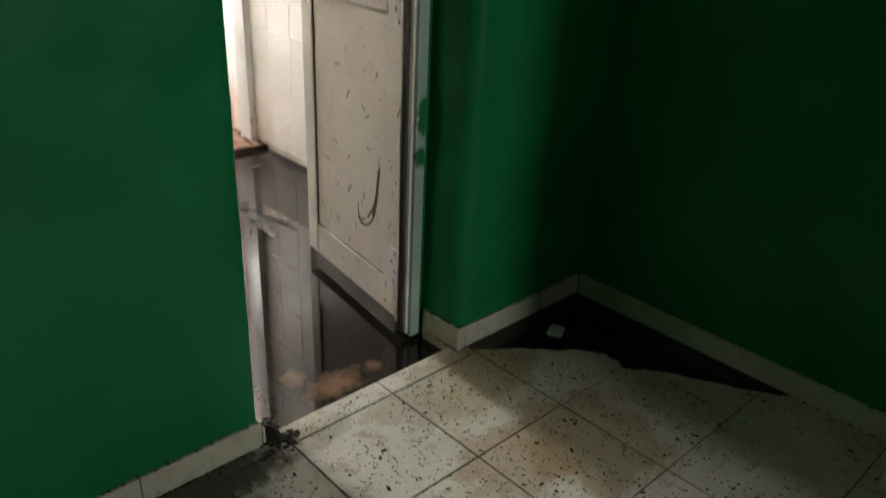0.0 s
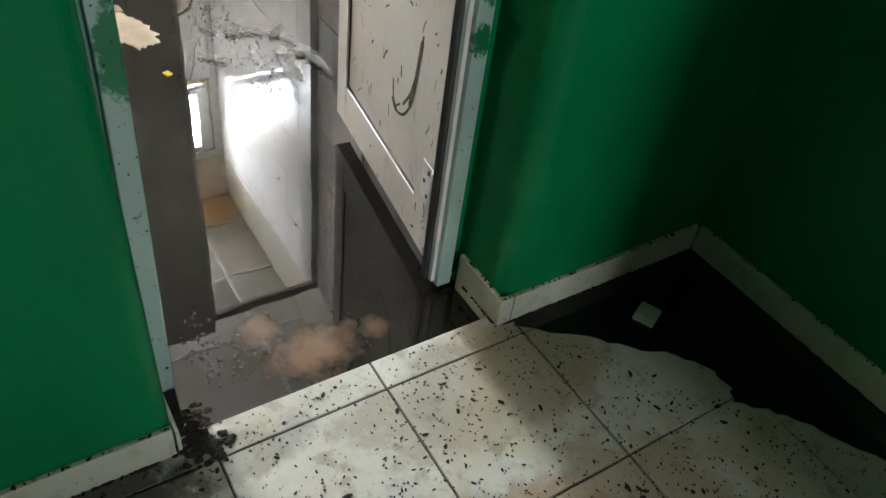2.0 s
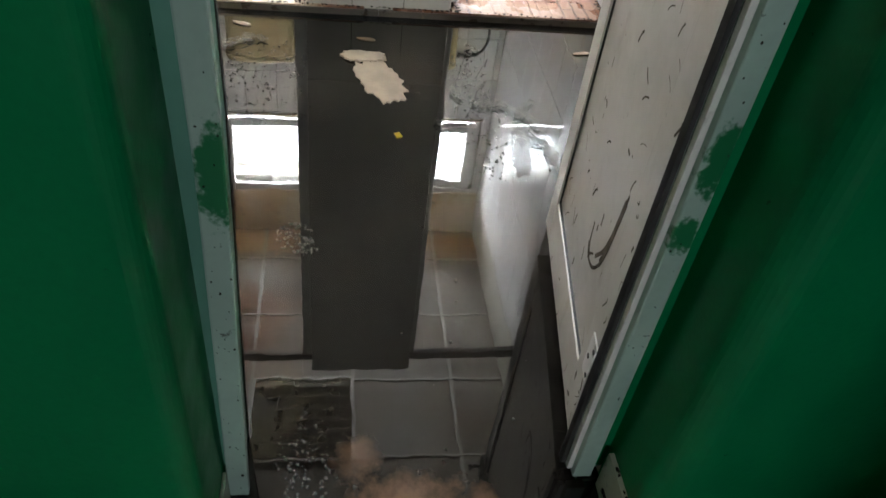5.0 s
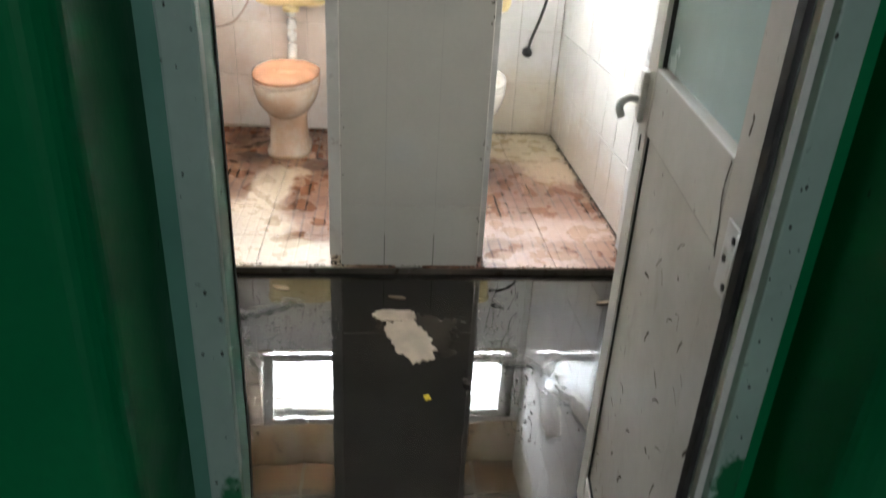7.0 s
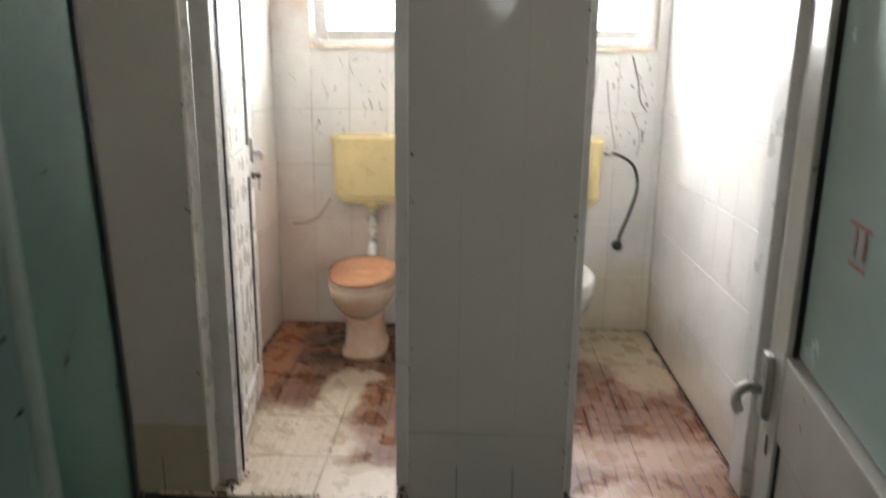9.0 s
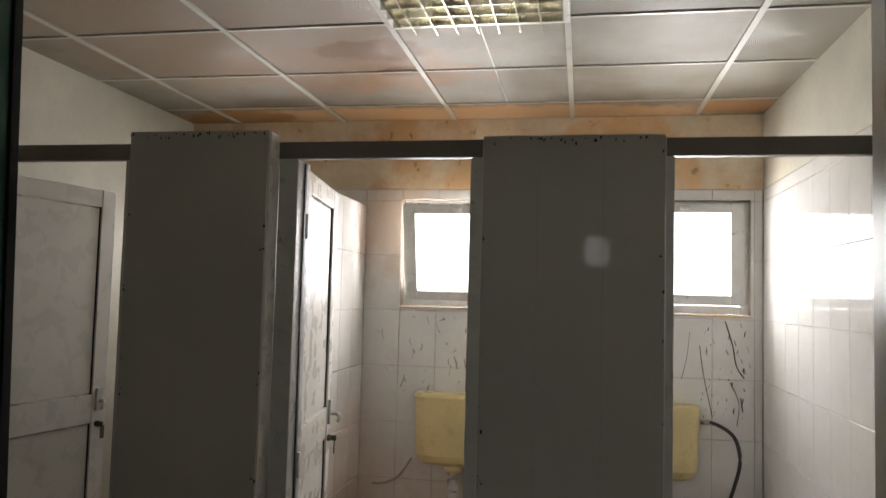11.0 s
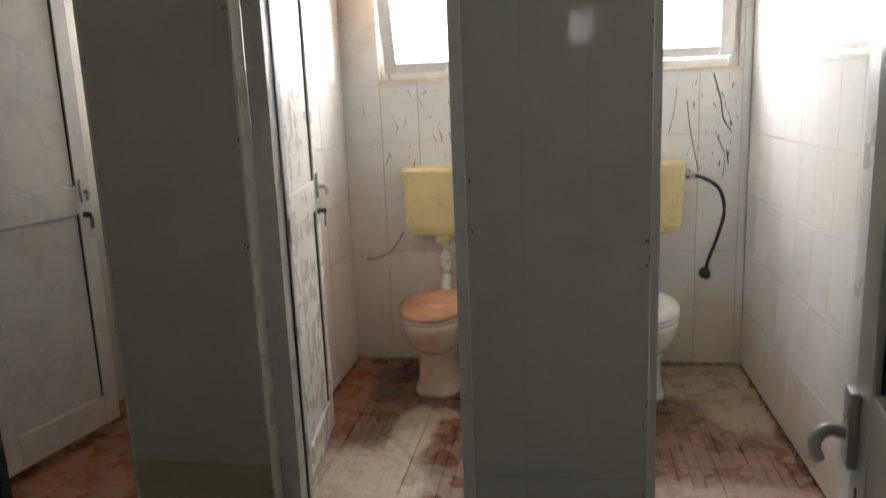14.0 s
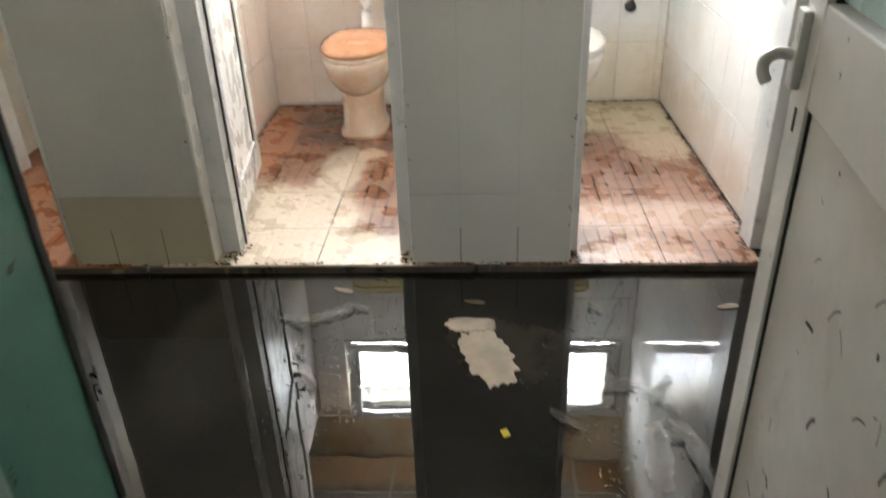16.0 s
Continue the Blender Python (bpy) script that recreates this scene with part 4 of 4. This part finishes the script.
def film(x, y, length, width, turn, seed):
    """A crumpled strip of clear plastic lying on the water."""
    r = random.Random(seed)
    f = thing("plastic_film", pose(x, y, WATER + 0.002, 0, 0, turn), "crumpled wet clear plastic film on the water", "plastic film", "film scraps on the water")
    bm = bmesh.new()
    n, k = 14, 6
    grid = []
    for i in range(n):
        u = i / (n - 1)
        w = width * (0.35 + 0.65 * math.sin(math.pi * (0.1 + 0.8 * u))) * r.uniform(0.75, 1.2)
        bend = 0.25 * length * math.sin(2.2 * u + seed)
        grid.append([bm.verts.new(((u - 0.5) * length, (j / (k - 1) - 0.5) * w + bend, r.uniform(0.001, 0.016))) for j in range(k)])
    for i in range(n - 1):
        for j in range(k - 1):
            bm.faces.new((grid[i][j], grid[i + 1][j], grid[i + 1][j + 1], grid[i][j + 1]))
    part("strip", bm, film_mat, f)
    return f


film(-2.72, 1.48, 0.16, 0.035, 55, 1)
film(-2.53, 1.46, 0.20, 0.07, 20, 2)
film(-2.62, 1.50, 0.09, 0.03, 70, 3)
film(-2.82, 1.40, 0.09, 0.02, 80, 4)
film(-3.12, 0.57, 0.16, 0.05, 85, 5)
film(-2.80, 0.57, 0.10, 0.035, 10, 6)
for row in [(-3.07, 0.47, 0.10, 0.03, 60, 7), (-3.16, 0.66, 0.08, 0.035, 100, 8), (-2.86, 1.31, 0.07, 0.03, 40, 9), (-2.80, 1.40, 0.10, 0.03, 75, 10),
            (-3.16, 1.40, 0.05, 0.03, 15, 11), (-2.76, 1.52, 0.12, 0.04, 120, 12), (-2.57, 1.51, 0.17, 0.05, 15, 13), (-2.49, 1.54, 0.13, 0.04, 30, 14),
            (-2.66, 1.26, 0.09, 0.03, 70, 15), (-2.95, 0.55, 0.09, 0.025, 20, 16)]:
    film(*row)
for x, y, turn in ((-3.27, 0.605, 70), (-3.20, 1.03, 80), (-3.17, 1.80, 100)):
    leaf = thing("leaf_scrap", pose(x, y, WATER + 0.001, 0, 0, turn), "small pale brown flake floating on the water", "scrap", "flakes on the water")
    part("flake", blot(lambda a, i: (0.034 * math.cos(a), 0.010 * math.sin(a) * (1 + 0.3 * math.cos(a) + 0.1 * math.sin(5 * i))), 20, 0.003, (0, 0), 0), flake_mat, leaf)

# bubbles and foam
def foam(name, spots, label):
    r = random.Random(11)
    bm = bmesh.new()
    for cx, cy, rx, ry, n in spots:
        for _ in range(n):
            a, d = r.uniform(0, 6.283), math.sqrt(r.random())
            s = r.uniform(0.0012, 0.0045)
            bmesh.ops.create_icosphere(bm, subdivisions=1, radius=s, matrix=Matrix.Translation((cx + rx * d * math.cos(a), cy + ry * d * math.sin(a), WATER + s * 0.25)))
    ob = part(name, bm, film_mat, smooth=True)
    return tagged(ob, label, "foam", kind="stuff")
foam("foam", [(-2.164, 0.832, 0.055, 0.045, 110), (-2.12, 0.86, 0.03, 0.03, 40)], "clump of small grey bubbles on the water")
foam("bubbles", [(-2.75, 0.60, 0.30, 0.14, 150), (-2.7, 1.36, 0.30, 0.07, 150), (-1.55, 0.87, 0.10, 0.05, 50), (-2.55, 1.45, 0.2, 0.1, 40), (-1.75, 1.2, 0.3, 0.15, 14), (-2.95, 0.72, 0.22, 0.13, 130), (-2.95, 1.36, 0.2, 0.06, 90), (-1.50, 0.89, 0.07, 0.05, 60)], "scattered tiny bubbles on the water")

# dirt on the corridor floor
r = random.Random(21)
bm = bmesh.new()
for _ in range(7500):
    x, y = r.uniform(-1.34, 0.3), r.uniform(0.3, 1.98)
    if x > -0.6 and r.random() < 0.5:
        continue
    if y > 1.47 + 0.5 * (x + 1.3) / 0.72 and x < -0.58:
        continue
    s = r.uniform(0.0008, 0.0023) * (2.2 if r.random() < 0.07 else 1)
    m = Matrix.Translation((x, y, 0.0012)) @ Matrix.Rotation(r.uniform(0, 6.28), 4, "Z") @ Matrix.Diagonal((s * r.uniform(1, 2.5), s, 0.0010, 1))
    bmesh.ops.create_icosphere(bm, subdivisions=1, radius=1.0, matrix=m)
tagged(part("dirt_flakes", bm, debris_dark), "dark dirt flakes strewn over the tiles", "dirt", kind="stuff")
bm = bmesh.new()
for _ in range(150):
    a, d = r.uniform(0, 6.28), r.random()
    x, y, s = -1.335 + 0.075 * d * math.cos(a), 0.780 + 0.060 * d * math.sin(a), r.uniform(0.002, 0.008)
    bmesh.ops.create_icosphere(bm, subdivisions=1, radius=1.0, matrix=Matrix.Translation((x, y, s * 0.3)) @ Matrix.Diagonal((s, s * 1.3, s * 0.4, 1)))
tagged(part("rubble", bm, debris_dark), "small heap of black dirt by the door jamb", "dirt", kind="stuff")

# grime along the skirtings
bm = bmesh.new()
for x0, y0, x1, y1, n in [(-1.317, 1.42, -1.317, 1.99, 160), (-1.31, 1.997, 0.2, 1.997, 260), (-1.317, 0.0, -1.317, 0.74, 220), (-1.45, 1.408, -1.33, 1.408, 50)]:
    for _ in range(n):
        t, top = r.random(), r.random() < 0.22
        k = r.uniform(0.001, 0.0034)
        x, y = x0 + (x1 - x0) * t, y0 + (y1 - y0) * t
        z = 0.0725 if top else 0.0015
        if top:
            x, y = (x - 0.008, y) if abs(x1 - x0) < 0.01 else (x, y + 0.008)
        bmesh.ops.create_icosphere(bm, subdivisions=1, radius=1.0, matrix=Matrix.Translation((x, y, z)) @ Matrix.Rotation(r.uniform(0, 6.3), 4, "Z") @ Matrix.Diagonal((k * 1.8, k, 0.002, 1)))
tagged(part("skirting_grime", bm, debris_dark), "black grime along the cream skirting tiles", "dirt", kind="stuff")

# grime along the edges of the stall floors
bm = bmesh.new()
for x0, y0, x1, y1, n, w in [(-3.42, 1.985, -5.1, 1.985, 260, 0.022), (-3.40, 1.36, -3.60, 1.36, 60, 0.03), (-3.40, 0.80, -3.60, 0.80, 60, 0.03), (-3.40, 0.20, -3.62, 0.19, 90, 0.035),
                             (-3.395, -1.0, -3.395, 1.98, 160, 0.012), (-5.11, 0.0, -5.11, 1.0, 90, 0.02), (-5.11, 1.15, -5.11, 1.98, 60, 0.02), (-3.7, -0.02, -5.1, -0.03, 120, 0.02), (-3.44, 1.96, -3.62, 1.96, 50, 0.03)]:
    for _ in range(n):
        t = r.random()
        x, y = x0 + (x1 - x0) * t + r.gauss(0, w * 0.4), y0 + (y1 - y0) * t + r.gauss(0, w * 0.4)
        k = r.uniform(0.0012, 0.006)
        bmesh.ops.create_icosphere(bm, subdivisions=1, radius=1.0, matrix=Matrix.Translation((min(x, -3.392), min(y, 1.988), 0.0008)) @ Matrix.Rotation(r.uniform(0, 6.3), 4, "Z") @ Matrix.Diagonal((k * 1.7, k, 0.0016, 1)))
tagged(part("edge_grime", bm, debris_dark), "black grime along the edges of the stall floors", "dirt", kind="stuff")

# black streaks below the window of the last stall, and a few in the first
streaks = thing("wall_streaks", pose(-5.1185, 1.75, 1.25), "black scratchy streaks on the white tiles under the window", "stain")
r = random.Random(8)
STROKES = [
    (0.0011, [(-0.101, 0.167), (-0.119, 0.049), (-0.138, -0.069)]),
    (0.0018, [(-0.057, 0.099), (-0.032, -0.05), (0.007, -0.242)]),
    (0.0030, [(0.061, 0.223), (0.104, 0.099), (0.116, 0.006), (0.154, -0.053)]),
    (0.0016, [(0.088, -0.075), (0.129, -0.174), (0.123, -0.286)]),
    (0.0030, [(0.135, -0.149), (0.151, -0.217)])]
for radius, line in STROKES:
    part("streak", tube([(0, y + r.uniform(-0.004, 0.004), z) for y, z in line], radius, 5, 5), grime, streaks)
for i in range(46):
    y, z, l = r.uniform(-0.05, 0.19), r.uniform(-0.25, 0.22), r.uniform(0.006, 0.03)
    part("dab", tube([(0, y, z), (0, y + r.uniform(-0.006, 0.008), z - l)], r.choice((0.0008, 0.0012, 0.0022)), 5, 2), grime, streaks)
streaks2 = thing("wall_streaks", pose(-5.1185, 0.30, 1.3), "thin dark streaks on the white tiles", "stain")
for i in range(34):
    y, z, l = r.uniform(-0.28, 0.32), r.uniform(-0.25, 0.16), r.uniform(0.008, 0.06)
    part("streak", tube([(0, y, z), (0, y + r.uniform(-0.01, 0.01), z - l * 0.5), (0, y + r.uniform(-0.02, 0.02), z - l)], r.choice((0.0007, 0.001, 0.0016)), 5, 3), grime, streaks2)

# ---- skirting tiles ----
def skirting(name, spans, make, label):
    parent = tagged(new(name), label, "skirting", kind="structure")
    for a, b in spans:
        part("tile", make(a + 0.001, b - 0.001), base_tile, parent)
    return parent


def spans(a, b, step, first):
    out, x = [], first
    cuts = [a]
    while x < b - 0.02:
        if x > a + 0.02:
            cuts.append(x)
        x += step
    cuts.append(b)
    return list(zip(cuts, cuts[1:]))


skirting("baseboard_north", spans(-1.32, 2.49, 0.40, -0.938 - 0.40), lambda a, b: box((a, 2.000, -0.004), (b, 2.0115, 0.072), 0.002), "cream skirting tiles, dirty at the joints")
skirting("baseboard_pier", [(1.41, 1.445), (1.445, 1.80), (1.80, 1.999)], lambda a, b: box((-1.3315, a, -0.004), (-1.320, b, 0.072), 0.002), "cream skirting tiles, dirty at the joints")
skirting("baseboard_reveal", [(-1.50, -1.320)], lambda a, b: box((a + 0.02, 1.410, -0.045), (b - 0.001, 1.4205, 0.072), 0.002), "cream skirting tile in the door reveal")
skirting("baseboard_west", spans(-2.4, 0.742, 0.33, -2.2), lambda a, b: box((-1.3315, a, -0.004), (-1.320, b, 0.072), 0.002), "cream skirting tiles, dirty at the joints")
skirting("baseboard_reveal_left", [(-1.48, -1.322)], lambda a, b: box((a, 0.7455, -0.035), (b, 0.752, 0.05), 0.001), "dirty skirting tile in the door reveal")

# ---- floor and wall tiles ----
def tile_mesh(name, lo, hi, mat, bevel=0.0015):
    bm = bmesh.new()
    (x0, y0, z0), (x1, y1, z1) = lo, hi
    box(lo, hi, bm=bm)
    bmesh.ops.bevel(bm, geom=bm.edges[:], offset=bevel, segments=1, affect="EDGES")
    return mesh_of(name, bm, mat)


def lay(parent, cells, thick, make_mat, axis, at):
    """Tiles on a plane: axis is the plane's normal; cells are (u0, u1, v0, v1). Alike tiles share a mesh."""
    shared = {}
    for u0, u1, v0, v1 in cells:
        w, h = round(u1 - u0, 3), round(v1 - v0, 3)
        key = (w, h)
        if key not in shared:
            size = [w / 2, h / 2]
            lo, hi = [-size[0], -size[1]], list(size)
            lo.insert(axis, min(0.0, -thick)), hi.insert(axis, max(0.0, -thick))
            shared[key] = tile_mesh("tile", lo, hi, make_mat)
        ob = new("tile", shared[key])
        c = [(u0 + u1) / 2, (v0 + v1) / 2]
        c.insert(axis, at)
        ob.parent = parent
        ob.location = c


def cells(ucuts, vcuts, gap, holes=()):
    out = []
    for u0, u1 in zip(ucuts, ucuts[1:]):
        for v0, v1 in zip(vcuts, vcuts[1:]):
            pieces = [(u0 + gap / 2, u1 - gap / 2, v0 + gap / 2, v1 - gap / 2)]
            for a, b, c, d in holes:
                nxt = []
                for p0, p1, q0, q1 in pieces:
                    if p1 <= a or p0 >= b or q1 <= c or q0 >= d:
                        nxt.append((p0, p1, q0, q1))
                        continue
                    nxt += [(p0, a, q0, q1)] if p0 < a else []
                    nxt += [(b, p1, q0, q1)] if p1 > b else []
                    m0, m1 = max(p0, a), min(p1, b)
                    nxt += [(m0, m1, q0, c)] if q0 < c else []
                    nxt += [(m0, m1, d, q1)] if q1 > d else []
                pieces = nxt
            out += [p for p in pieces if p[1] - p[0] > 0.008 and p[3] - p[2] > 0.008]
    return out


def cuts(a, b, step, through_at):
    k = math.ceil((a - through_at) / step + 1e-6)
    out = [a]
    x = through_at + k * step
    while x < b - 0.01:
        if x > a + 0.01:
            out.append(x)
        x += step
    return out + [b]


lay(corridor_floor, cells(cuts(-1.354, 4.49, 0.333, -1.280), cuts(-2.49, 1.999, 0.327, 1.453), 0.004), 0.008, terrazzo, 2, 0.0)
for ob, (y0, y1, mat), joint in zip(stall_floors, STALLS, (-0.5, 0.495, 1.66)):
    lay(ob, cells(cuts(-5.119, -3.386, 0.32, -3.66), cuts(y0 + 0.001, y1 - 0.001, 0.32, joint), 0.0016), 0.007, mat, 2, 0.0)
ZC = cuts(0.001, 2.128, 0.2935, 0.306)
lay(wall_back, cells(cuts(-1.079, 1.990, 0.199, 1.753), ZC, 0.0018, back_holes), 0.008, wall_tile, 0, -5.120)
lay(wall_right, cells(cuts(-5.118, -3.0, 0.20, -5.118), ZC, 0.0015), -0.008, wall_tile, 1, 1.992)
for ob, y, in ((partitions[0], -0.037), (partitions[1], 1.138)):
    lay(ob, cells(cuts(-5.118, -3.50, 0.20, -5.118), cuts(0.001, 2.04, 0.2935, 0.306), 0.0015), 0.008, wall_tile, 1, y)
